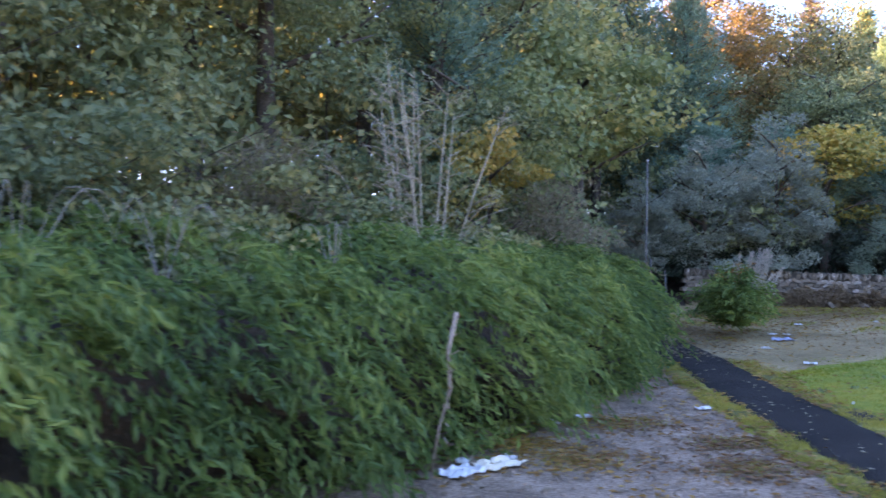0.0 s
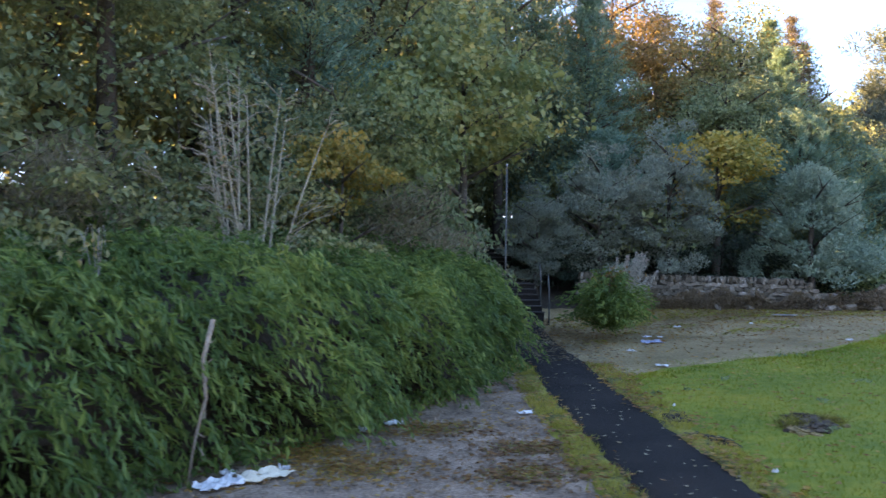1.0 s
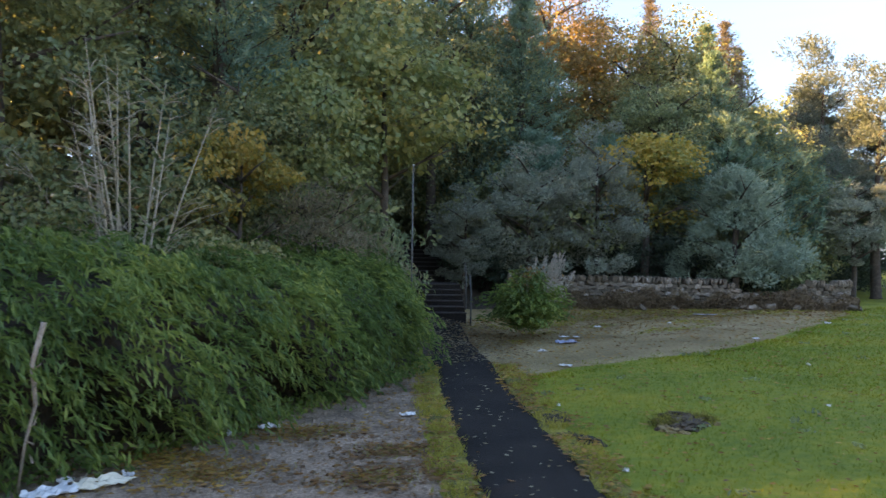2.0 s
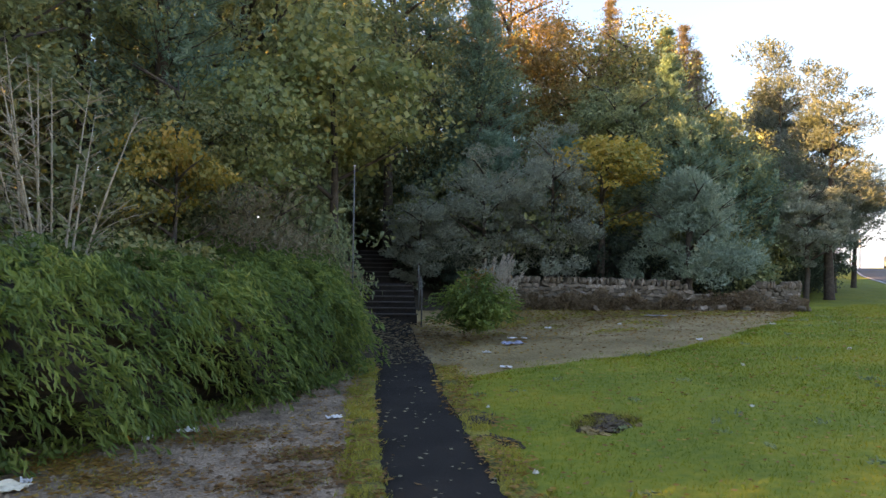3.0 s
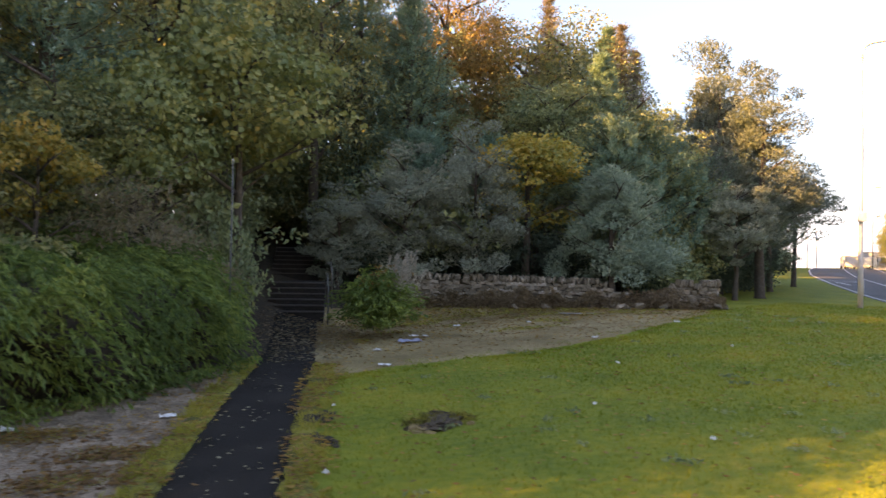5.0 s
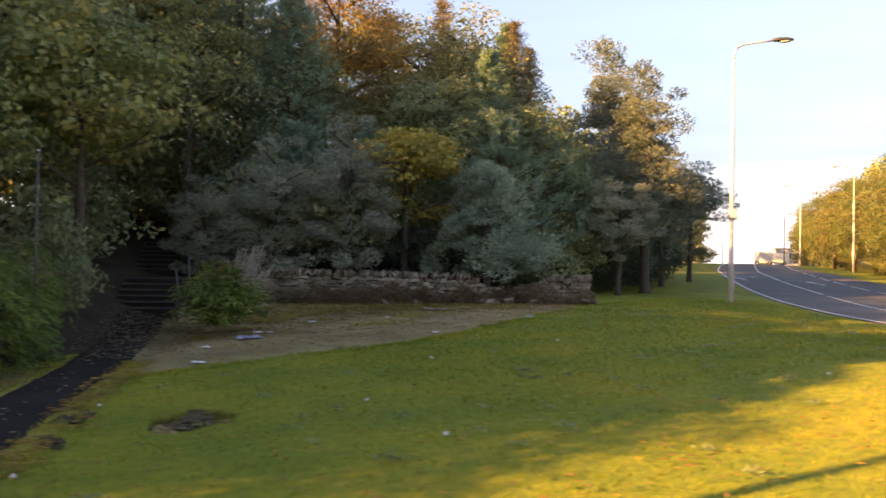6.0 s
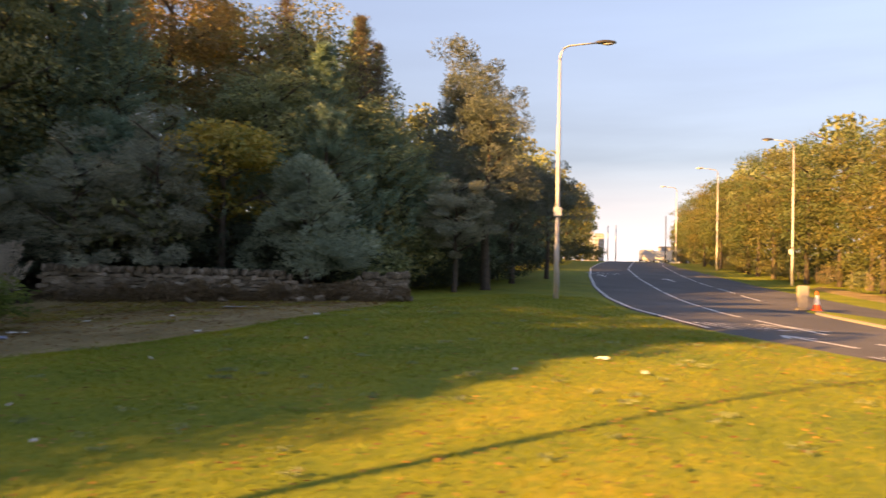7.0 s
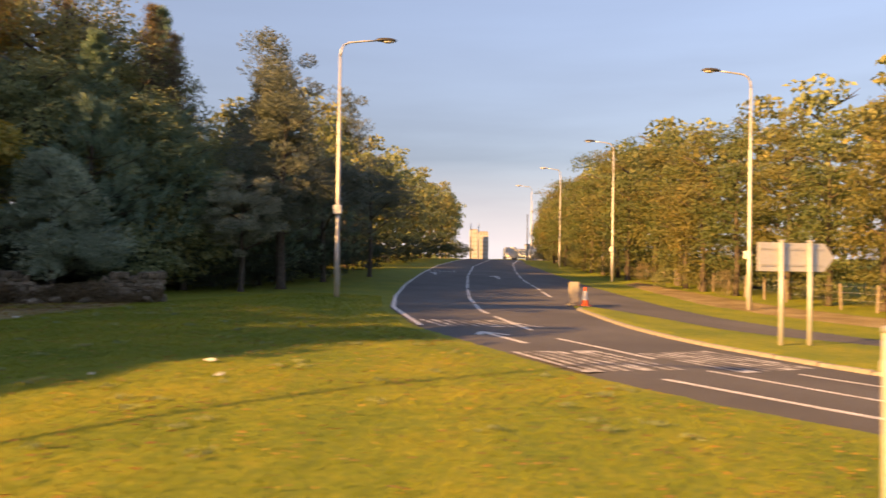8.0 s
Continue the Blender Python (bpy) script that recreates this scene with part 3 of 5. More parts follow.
dark_spruce = conifer("cypress_tree", "tall dark blue-green conifer", 14, 2.8, NEEDLE, whorls=22, arms=8, tufts=8, needles=26, low=.1, droop=.05, rise=.4, shape=1.6, length=.2, wide=.024, tuft_r=.35, shoot=.5)
yew_bush = broadleaf("yew_bush", "dense bush coloured blackish-green for the shaded gaps under the trees", 2.2, 1.7, GAP_SHADE, clumps=55, per=60, size=.12, low=.02, group="undergrowth bushes", clump_r=.5, narrow=.4)
yellow_bough = broadleaf("young_maple", "young maple with boughs of yellow and orange leaves", 4.6, 1.5, GOLD_LEAF, clumps=13, per=210, size=.115, low=.5, clump_r=.72, narrow=.8)
near_green = broadleaf("broadleaf_tree", "broadleaf tree with dense small green leaves behind the hedge", 11, 3.2, GREEN_LEAF, clumps=62, per=250, size=.13, low=.05, clump_r=.88)
near_olive = broadleaf("broadleaf_tree", "tree with small leaves turning olive and brown", 8, 2.8, OLIVE_LEAF, clumps=56, per=220, size=.13, low=.05, clump_r=.86)
dark_pine = conifer("bushy_pine", "broad dark pine branching low to the ground", 6.5, 3.2, NEEDLE, whorls=11, arms=8, tufts=7, needles=40, low=.04, droop=0, rise=.4, shape=1.7, length=.2, wide=.022, tuft_r=.3, shoot=.5)
verge_limbs = broadleaf("leaning_pine", "dark pine with bare lower trunk and spreading boughs", 7.2, 3.0, SCOTS, clumps=46, per=170, size=.22, low=.3, narrow=.26, flat=.6, hang=-.3, clump_r=.62)
# same blackish colour: shade at the foot of the trees put into the leaves
far_bush = broadleaf("evergreen_bush", "bush coloured dark for the shaded gaps along the roadside trees", 2.4, 1.7, GAP_SHADE, clumps=36, per=26, size=.19, low=.02, group="undergrowth bushes", clump_r=.55)
bush_low = broadleaf("evergreen_bush", "low dark evergreen bush under the trees", 2.4, 1.7, GREEN_LEAF, clumps=50, per=40, size=.14, low=.02, group="undergrowth bushes", clump_r=.5)
near_bush = broadleaf("leafy_bush", "yellow-green bush growing up behind the hedge", 2.6, 1.7, OLIVE_LEAF, clumps=60, per=95, size=.085, low=.02, group="undergrowth bushes", clump_r=.45)
bush_olive = broadleaf("leafy_bush", "bush with olive and yellowing leaves", 2.6, 1.7, OLIVE_LEAF, clumps=50, per=50, size=.125, low=.02, group="undergrowth bushes", clump_r=.5)
bush_dry = broadleaf("twiggy_bush", "brown twiggy bush with few leaves", 2.6, 1.5, DRY, clumps=50, per=70, size=.13, low=.02, group="undergrowth bushes", narrow=.18)
for o in (bush_low, yew_bush, far_bush, bush_olive, bush_dry, near_bush):
    o["category"] = "bush"

# trees with a place of their own
plant(small_pine, 21.2, 19.5, .97, wide=1.14)
plant(blue_pine, 14.5, 21.6, .86, wide=1.0)
plant(blue_pine, 16.8, 21.1, 1.0, wide=.85)
plant(blue_pine, 12.2, 21.6, .6)
plant(yellow_tree, 19.1, 21.7, .84, wide=1.2)
plant(sycamore, 8.5, 18.3, 1.08, wide=1.0)
plant(sycamore, 5.9, 15.6, .8, wide=.9)
plant(green_tree, 6.6, 20.6, .95, wide=.9)
plant(olive_tree, 9.0, 24.0, 1.15, wide=.9)
plant(olive_tree, 12.4, 25.2, 1.12, wide=.9)
plant(dark_spruce, 16.2, 25.6, .82)
plant(verge_pine, 29.0, 21.6, .98)
plant(scots_pine, 34.9, 28.6, .98, wide=1.05)
plant(scots_pine, 31.5, 22.6, .75, wide=1.2)
plant(verge_limbs, 36.6, 26.6, 1.0)
plant(verge_limbs, 42.6, 30.2, 1.0)
plant(dark_pine, 32.2, 25.6, 1.0)
plant(dark_pine, 38.6, 30.6, 1.05)
plant(dark_pine, 15.9, 23.6, .8)
plant(dark_pine, 18.6, 23.4, .78)
plant(dark_pine, 23.4, 22.4, 1.0)
plant(dark_pine, 25.8, 23.8, 1.1)
plant(dark_pine, 27.6, 25.0, 1.1)
# blackish bushes added to make the gaps behind the wall dark
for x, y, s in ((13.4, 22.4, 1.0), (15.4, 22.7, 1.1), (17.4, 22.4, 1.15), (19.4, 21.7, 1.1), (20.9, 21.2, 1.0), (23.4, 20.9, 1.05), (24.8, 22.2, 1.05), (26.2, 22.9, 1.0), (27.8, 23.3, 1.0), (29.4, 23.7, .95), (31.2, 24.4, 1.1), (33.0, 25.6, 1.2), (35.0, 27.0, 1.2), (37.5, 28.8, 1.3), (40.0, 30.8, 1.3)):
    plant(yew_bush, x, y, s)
plant(larch, 27.6, 27.3, .92)
plant(larch, 24.4, 28.6, .92)
plant(larch, 28.9, 27.9, .86)
plant(orange_tree, 19.7, 29.5, .98)
plant(dark_spruce, 14.6, 27.0, 1.0)
plant(dark_spruce, 29.6, 31.0, .9)
# conifer added here so its dark needles stand for a shaded gap
plant(dark_spruce, 4.2, 16.6, .8)
plant(dark_spruce, 24.0, 24.0, .66, wide=1.2)
plant(green_tree, 25.6, 24.0, .78)
plant(green_tree, 27.3, 23.2, .62, wide=1.1)
plant(green_tree, 21.6, 24.4, .74)
plant(yellow_bough, 4.2, 12.9, .86, wide=.85)
plant(bush_low, 7.95, 16.3, 1.05, wide=.55)
plant(bush_low, 7.7, 17.6, 1.2, wide=.6)
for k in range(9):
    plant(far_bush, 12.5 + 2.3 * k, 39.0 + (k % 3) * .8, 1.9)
for x, y, s in ((0.3, 13.6, 1.0), (-3.2, 11.4, 1.0), (2.6, 17.4, 1.05)):
    plant(near_green, x, y, s)
for x, y, s in ((-5.6, 9.2, 1.2), (4.4, 14.8, .7)):
    plant(near_olive, x, y, s)
for x, y, s in ((6.4, 20.6, 1.1), (-1.2, 18.5, 1.1), (10.2, 29.0, 1.0), (17.0, 26.3, .8), (22.3, 24.4, .72), (26.6, 26.0, .72), (28.8, 30.2, .68), (27, 32, .95)):
    plant(green_tree, x, y, s)
for x, y, s in ((1.8, 22.4, 1.15), (16.6, 31.5, 1.1), (22.8, 31.0, 1.0), (29.8, 25.6, .66), (24.5, 24.2, .75), (31.6, 31.2, .68), (32.0, 28.6, .55), (25.8, 30.0, 1.08), (23.2, 28.4, .98), (24.9, 27.8, 1.14), (26.7, 28.6, 1.10), (28.5, 29.4, .98), (29.2, 28.8, .88), (31.0, 29.0, .74)):
    plant(olive_tree, x, y, s)
# the wood behind them
for x, y in ((-6, 15), (-4, 22), (-9, 19), (2, 27), (6.5, 27), (8, 34), (13, 33), (14, 38), (20, 37), (26, 35), (31, 36), (35, 33), (39, 37), (-8, 27), (-1, 33), (5, 40), (-3, 27), (24, 39), (33, 41), (-12, 22), (11.4, 36), (10, 40), (17, 41), (12.5, 30.5), (9, 26)):
    plant((far_green, far_olive)[int(rng.integers(2))], x, y, rng.uniform(1.0, 1.25) * (1.08 if x < 14 and y < 35 else .82 if x > 25 else 1))
# undergrowth, rank behind rank
for x, y, s in ((-4.6, 8.6, 1.3), (-2.6, 9.2, 1.4), (-.6, 9.8, 1.25), (1.2, 10.6, 1.1), (3.2, 11.6, 1.15), (-3.4, 7.6, 1.1), (-1.2, 8.2, 1.05)):
    plant(near_bush, x, y, s)
for x, y, s in ((-2, 13, 1.7), (1.6, 14.6, 1.7), (4.8, 17, 1.6), (-5, 13, 1.8), (0, 21, 1.9), (4, 22, 1.9), (7.2, 23.5, 1.7), (-6, 19, 1.9), (-7.2, 12, 1.7), (-9, 14.5, 1.9), (-4, 16, 1.9)):
    plant((bush_low, bush_olive, bush_olive)[int(rng.integers(3))], x, y, s)
plant(bush_dry, 5.75, 13.7, 1.3)
plant(bush_dry, .2, 10.0, 1.1)
for x, y, s in ((8.2, 20.0, 1.2), (8.6, 23, 1.3), (15.0, 23.6, 1.3), (11.3, 28.6, 1.6), (11.8, 33.0, 2.0), (16.6, 23.0, 1.6), (19.4, 24.2, 1.7), (24.2, 20.9, 1.1), (25.8, 22.4, 1.4), (27.6, 24.0, 1.4), (22.4, 22.0, 1.4), (29.4, 26.8, 1.6), (32.6, 27.0, 1.5), (14.6, 24.0, 1.8), (11, 31.5, 2.2), (12.6, 33.5, 2.4), (10, 34, 2.4), (8, 31, 2.2), (14, 29.5, 2.0), (12.4, 29.6, 1.7), (13.2, 28.2, 1.5), (10.6, 27.6, 1.5), (18, 28, 2.0), (23, 27.5, 1.9), (27, 29.8, 1.9), (32, 31.6, 1.8), (8.5, 28, 2.0), (35.2, 29.4, 1.6)):
    plant((bush_low, bush_low, bush_olive)[int(rng.integers(3))], x, y, s)
# up-sun of the lawn
for k in range(13):
    x = -8.5 - k * 2.4
    plant((far_green, far_olive)[k % 2], x, 9.4 - .08 * (x + 15) + rng.uniform(-.15, .15), rng.uniform(1.0, 1.12))
plant(olive_tree, -7.4, 5.2, .62)
plant(olive_tree, -11.2, 6.4, .72)
# two unseen bushes added to keep the sun off the hedge's near end
plant(bush_low, -6.0, 3.9, 1.5)
plant(bush_low, -6.8, 2.0, 1.5)
for x, y in ((-12, 13), (-17, 14), (-22, 15), (-28, 15)):
    plant(far_green, x, y, rng.uniform(1.0, 1.15))
# along the road
left_wood = resample(np.array(offset(ROAD_LEFT, -6.8))[8:].tolist(), 18)
for k, (x, y) in enumerate(left_wood):
    if k < 2:
        continue
    plant((far_olive, scots_pine if k < 7 else far_green, far_green)[k % 3], x + rng.normal(0, .5), y + rng.normal(0, .5), rng.uniform(1.15, 1.3) * (.9 if k % 3 == 1 else 1), wide=.9)
    if k < 13:
        plant((far_green, far_olive)[k % 2], x - 5.0 + rng.normal(0, .5), y + 1.0 + rng.normal(0, .5), rng.uniform(.85, 1.0))
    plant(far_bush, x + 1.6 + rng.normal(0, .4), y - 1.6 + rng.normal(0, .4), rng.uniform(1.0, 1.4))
near_row = np.array(offset(ROAD_RIGHT, 10.0))[2:]
pull = np.array(offset(ROAD_RIGHT, 4.4))[2:]
mix = np.clip((np.arange(len(near_row)) - 4) / 4, 0, 1)[:, None]
for k, (x, y) in enumerate(resample((near_row * (1 - mix) + pull * mix).tolist(), 36)):
    plant((road_olive, road_green, road_olive, road_olive, road_green)[k % 5], x + rng.normal(0, .5), y + rng.normal(0, .5), rng.uniform(.90, 1.06) * (.84 if k < 9 else .92 if k < 15 else .84))
    if k % 2 or k < 14:
        plant((far_bush, bush_olive, far_bush)[k % 3], x + 1.6 + rng.normal(0, .4), y - 1.6 + rng.normal(0, .4), rng.uniform(1.1, 1.5))
    if k % 2 == 0:
        plant((bush_olive, bush_dry)[k // 2 % 2], x - .6 + rng.normal(0, .5), y + .6 + rng.normal(0, .5), rng.uniform(.5, .8))
    if k % 2:
        continue
    plant((far_olive, far_green)[k // 2 % 2], x + 3.4 + rng.normal(0, .6), y - 3.4 + rng.normal(0, .6), rng.uniform(1.12, 1.3))
for x, y, turn in ((-5.2, 23.4, 40), (-7.4, 25.0, 90), (-1.2, 24.6, 200), (1.2, 25.6, 310)):
    plant(bush_olive, x, y, 2.5, turn)
for proto in (green_tree, olive_tree, far_green, far_olive, yellow_tree, orange_tree, sycamore, blue_pine, verge_pine, verge_limbs, far_bush, yew_bush, yellow_bough, scots_pine, small_pine, larch, dark_spruce, bush_low, bush_olive, bush_dry, near_green, near_olive, dark_pine, road_green, road_olive, near_bush):
    for o in (*proto.children_recursive, proto):
        bpy.data.objects.remove(o)

# ---- hedge ----
hedge = thing("hedge", pose(0, 0, 0), "dense green hedge of long drooping leaves", "hedge")
# first two points are an unseen extension added to shade the near end
foot = resample([(-6.5, -3.5), (-4.6, 0.0)] + HEDGE_FOOT[:-1] + [(7.02, 12.2), (7.25, 13.2), (7.4, 14.4), (7.6, 16.0)], 100)
tang = np.gradient(foot, axis=0)
tang /= np.linalg.norm(tang, axis=1)[:, None]
inward = np.stack([-tang[:, 1], tang[:, 0]], 1)


def hedge_surface(s, w):
    """The hedge's skin: s along its foot 0..1, w from the foot over the top to the back 0..1."""
    k = s * (len(foot) - 1)
    f = np.stack([np.interp(k, range(len(foot)), foot[:, c]) for c in range(2)], 1)
    n = np.stack([np.interp(k, range(len(foot)), inward[:, c]) for c in range(2)], 1)
    n /= np.linalg.norm(n, axis=1)[:, None]
    top = 2.02 + .09 * np.sin(s * 22) + .11 * np.sin(s * 53 + 1) - .15 * smooth_step(s, .84, .96)
    a = np.clip(w / .62, 0, 1)
    b = np.clip((w - .62) / .38, 0, 1)
    lump = .27 * np.sin(s * 50 + 3 * np.sin(w * 6)) * np.sin(w * 8 + 1 + 4 * s) + .12 * np.sin(s * 108 + w * 11)
    depth = .18 + .75 * a ** 2.4 + 2.3 * b - .42 * np.sin(a ** .8 * math.pi) * (1 - b) + lump
    z = top * np.sin(a * math.pi / 2) ** .9 + .45 * b + lump * .5
    p = np.concatenate([f + n * depth[:, None], z[:, None]], 1)
    p[:, 2] += height(f[:, 0], f[:, 1])
    return p, np.concatenate([-n * (1 - b)[:, None], (.2 + .8 * a)[:, None]], 1)


# arching shoots, each set with long leaves
SHOOTS, PER = 7200, 13
s, w = rng.uniform(0, 1, SHOOTS), rng.uniform(.03, 1, SHOOTS) ** .95
o, out = hedge_surface(s, w)
o -= out * rng.uniform(.05, .38, SHOOTS)[:, None]
way = out * .9 + rng.normal(0, .45, (SHOOTS, 3)) + np.array([.55, -.1, .3])
way /= np.linalg.norm(way, axis=1)[:, None]
reach = rng.uniform(.25, .70, SHOOTS)
reach[rng.uniform(0, 1, SHOOTS) < .06] *= 1.5
k = np.repeat(np.arange(SHOOTS), PER)
t = np.tile(np.linspace(.25, 1, PER), SHOOTS)
p = o[k] + way[k] * (reach[k] * t)[:, None]
p[:, 2] -= .75 * reach[k] * t ** 2
along_shoot = way[k].copy()
along_shoot[:, 2] -= 1.5 * t
p += rng.normal(0, .022, p.shape)
p[:, 2] = np.maximum(p[:, 2], height(p[:, 0], p[:, 1]) + .03)
v, f = leaves(p, .135, .25, droop=.25, out=along_shoot * .9, spread=.5)
mesh_object("foliage", v, f, HEDGE_LEAF, hedge)
# inner mass: dark soil colour stands in for shade between the stems
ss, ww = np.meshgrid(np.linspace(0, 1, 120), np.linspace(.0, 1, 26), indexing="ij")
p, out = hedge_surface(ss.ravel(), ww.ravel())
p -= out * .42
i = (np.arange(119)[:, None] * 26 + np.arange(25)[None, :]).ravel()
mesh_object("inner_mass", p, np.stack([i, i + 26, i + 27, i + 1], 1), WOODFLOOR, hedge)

# ---- stairs ----
stairs = thing("staircase", pose(10.04, 18.07, 0, 0, 0, math.degrees(math.atan2(.954, .3)) - 90), "worn outdoor steps with timber edges climbing into the wood", "staircase", kind="structure")
z0 = ground_z(10.04, 18.07) + .03
steps = [(k * .36, z0 + .14 * (k + 1)) for k in range(6)]
steps += [(4.3 + k * .38, z0 + 1.06 + .14 * k) for k in range(7)]
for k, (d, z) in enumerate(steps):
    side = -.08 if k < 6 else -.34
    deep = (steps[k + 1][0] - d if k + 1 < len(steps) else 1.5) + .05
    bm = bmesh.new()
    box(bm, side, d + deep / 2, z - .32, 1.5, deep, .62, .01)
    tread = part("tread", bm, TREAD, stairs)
    bm = bmesh.new()
    box(bm, side, d - .02, z - .018, 1.53, .08, .035, .01)
    part("step_edge", bm, STEPWOOD, stairs)

# ---- dry-stone wall ----
wall = thing("stone_wall", pose(0, 0, 0), "low dry-stone wall, partly collapsed, with upright cope stones", "wall", kind="structure")


def stone_mesh(seed, sx, sy, sz):
    r = np.random.default_rng(seed)
    bm = bmesh.new()
    bmesh.ops.create_cube(bm, size=1.0)
    bmesh.ops.bevel(bm, geom=bm.edges[:], offset=.14, segments=1, affect="EDGES")
    for q in bm.verts:
        q.co = Vector((q.co.x * sx, q.co.y * sy, q.co.z * sz)) * (1 + r.normal(0, .07))
    me = bpy.data.meshes.new("stone")
    bm.to_mesh(me)
    bm.free()
    me.materials.append(STONE)
    return me


STONES = [stone_mesh(k, .24 + .03 * (k % 4), .30, .12 + .012 * (k % 3)) for k in range(8)]
COPES = [stone_mesh(20 + k, .062 + .008 * (k % 3), .30, .22 + .02 * (k % 2)) for k in range(5)]
wall_line = resample([(13.6, 21.3), (15.3, 20.75), (17, 20.2), (19, 19.3), (21, 18.2), (22.4, 17.5), (23.3, 17.2), (23.9, 17.5)], 46)
for k in range(len(wall_line) - 1):
    p, q = wall_line[k], wall_line[k + 1]
    yaw = math.degrees(math.atan2(q[1] - p[1], q[0] - p[0]))
    f = k / (len(wall_line) - 2)
    full = .82 - .38 * float(np.exp(-((f - .74) / .10) ** 2)) - (.1 if f > .9 else 0)
    for row in range(int(full / .118)):
        m = p + (q - p) * (.5 if row % 2 else .0) + rng.normal(0, .012, 2)
        ob = new("stone", STONES[int(rng.integers(8))])
        ob.parent = wall
        ob.matrix_world = pose(m[0], m[1], ground_z(*m) + .05 + row * .118, rng.normal(0, 8), rng.normal(0, 9), yaw + rng.normal(0, 9)) @ Matrix.Diagonal((rng.uniform(.7, 1.25), rng.uniform(.8, 1.1), rng.uniform(.8, 1.15), 1))
    if abs(f - .74) > .09:
        for j in range(3):
            if rng.uniform() < .07:
                continue
            m = p + (q - p) * (j * .333 + .15)
            ob = new("cope_stone", COPES[int(rng.integers(5))])
            ob.parent = wall
            ob.matrix_world = pose(m[0], m[1], ground_z(*m) + int(full / .118) * .118 + .10, rng.normal(0, 8), rng.normal(8, 16), yaw + rng.normal(0, 10)) @ Matrix.Diagonal((rng.uniform(.8, 1.4), 1, rng.uniform(.75, 1.15), 1))
# fallen stones at its foot
for k in range(46):
    f = float(np.clip(rng.normal(.72, .13), .1, 1))
    m = wall_line[int(f * 45)] + np.array([-.25, -.55]) * rng.uniform(.3, 1.3) + rng.normal(0, .1, 2)
    ob = new("stone", STONES[int(rng.integers(8))])
    ob.parent = wall
    ob.matrix_world = pose(m[0], m[1], ground_z(*m) + .06, rng.normal(0, 35), rng.normal(0, 25), rng.uniform(0, 360))

# ---- street lamps ----


def street_lamp(x, y, aim, tall=10.0, box_z=None, label="tall galvanised street lamp with a curved arm"):
    z = ground_z(x, y)
    t = thing("street_lamp", pose(x, y, z, 0, 0, aim), label, "street lamp", "street lamps")
    v, f = [], []
    tube(v, f, [(0, 0, -.2), (0, 0, 2.0), (0, 0, 2.06), (0, 0, tall * .68), (0, 0, tall * .685), (0, 0, tall - .55)], [.095, .095, .078, .072, .052, .045], 14)
    mesh_object("pole", v, f, STEEL, t, smooth=True)
    v, f = [], []
    tube(v, f, [(0, 0, tall - .56), (.03, 0, tall - .3), (.14, 0, tall - .1), (.34, 0, tall), (.9, 0, tall + .07), (1.35, 0, tall + .11)], [.045, .042, .04, .037, .034, .032], 10)
    mesh_object("arm", v, f, STEEL, t, smooth=True)
    bm = bmesh.new()
    bmesh.ops.create_uvsphere(bm, u_segments=16, v_segments=10, radius=.5)
    bmesh.ops.scale(bm, vec=(.82, .30, .2), verts=bm.verts[:])
    for q in bm.verts:
        q.co.z = max(q.co.z, -.035)
    bmesh.ops.translate(bm, vec=(1.72, 0, tall + .13), verts=bm.verts[:])
    head = part("lantern", bm, STEEL if box_z is None else DARK_PLASTIC, t, smooth=True)
    bm = bmesh.new()
    bmesh.ops.create_uvsphere(bm, u_segments=14, v_segments=8, radius=.5)
    bmesh.ops.scale(bm, vec=(.50, .24, .16), verts=bm.verts[:])
    bmesh.ops.translate(bm, vec=(1.80, 0, tall + .10), verts=bm.verts[:])
    part("lens", bm, LENS, head, smooth=True)
    bm = bmesh.new()
    box(bm, .09, 0, .75, .03, .13, .6, .008)
    part("access_door", bm, STEEL, t)
    if box_z:
        bm = bmesh.new()
        box(bm, -.0, -.16, box_z, .3, .16, .34, .02)
        part("control_box", bm, WHITE, t)
    return t


street_lamp(30.5, 17.15, -40, 9.65, 3.3)
street_lamp(44.45, 7.5, 140, 9.8, 2.3)
street_lamp(59.6, 24.0, 140, 9.8, 2.3)
street_lamp(75.0, 40.2, 140, 9.8)
street_lamp(92.2, 57.8, 140, 9.8)
street_lamp(-4.6, 3.2, -60, 10.2)

# dead bracken and brambles along the wall's foot
n = 13000
k = np.clip(rng.normal(.58, .30, n), 0, .999) * (len(wall_line) - 1)
b = np.stack([np.interp(k, range(len(wall_line)), wall_line[:, c]) for c in range(2)], 1)
b += np.array([-.3, -.6]) * rng.uniform(.35, 1.25, n)[:, None]
lumpy = np.array([noise.noise(Vector((q[0] * 1.4, q[1] * 1.4, 2))) for q in b])
c = np.c_[b, height(b[:, 0], b[:, 1]) + rng.uniform(0, 1, n) * np.clip(.38 + .6 * lumpy, .04, .8)]
v, f = leaves(c, .13, .35, out=np.array([0, 0, .35]))
tagged(mesh_object("dead_bracken", v, f, DEAD), "brown dead bracken and bramble at the wall's foot", "bracken", kind="stuff")

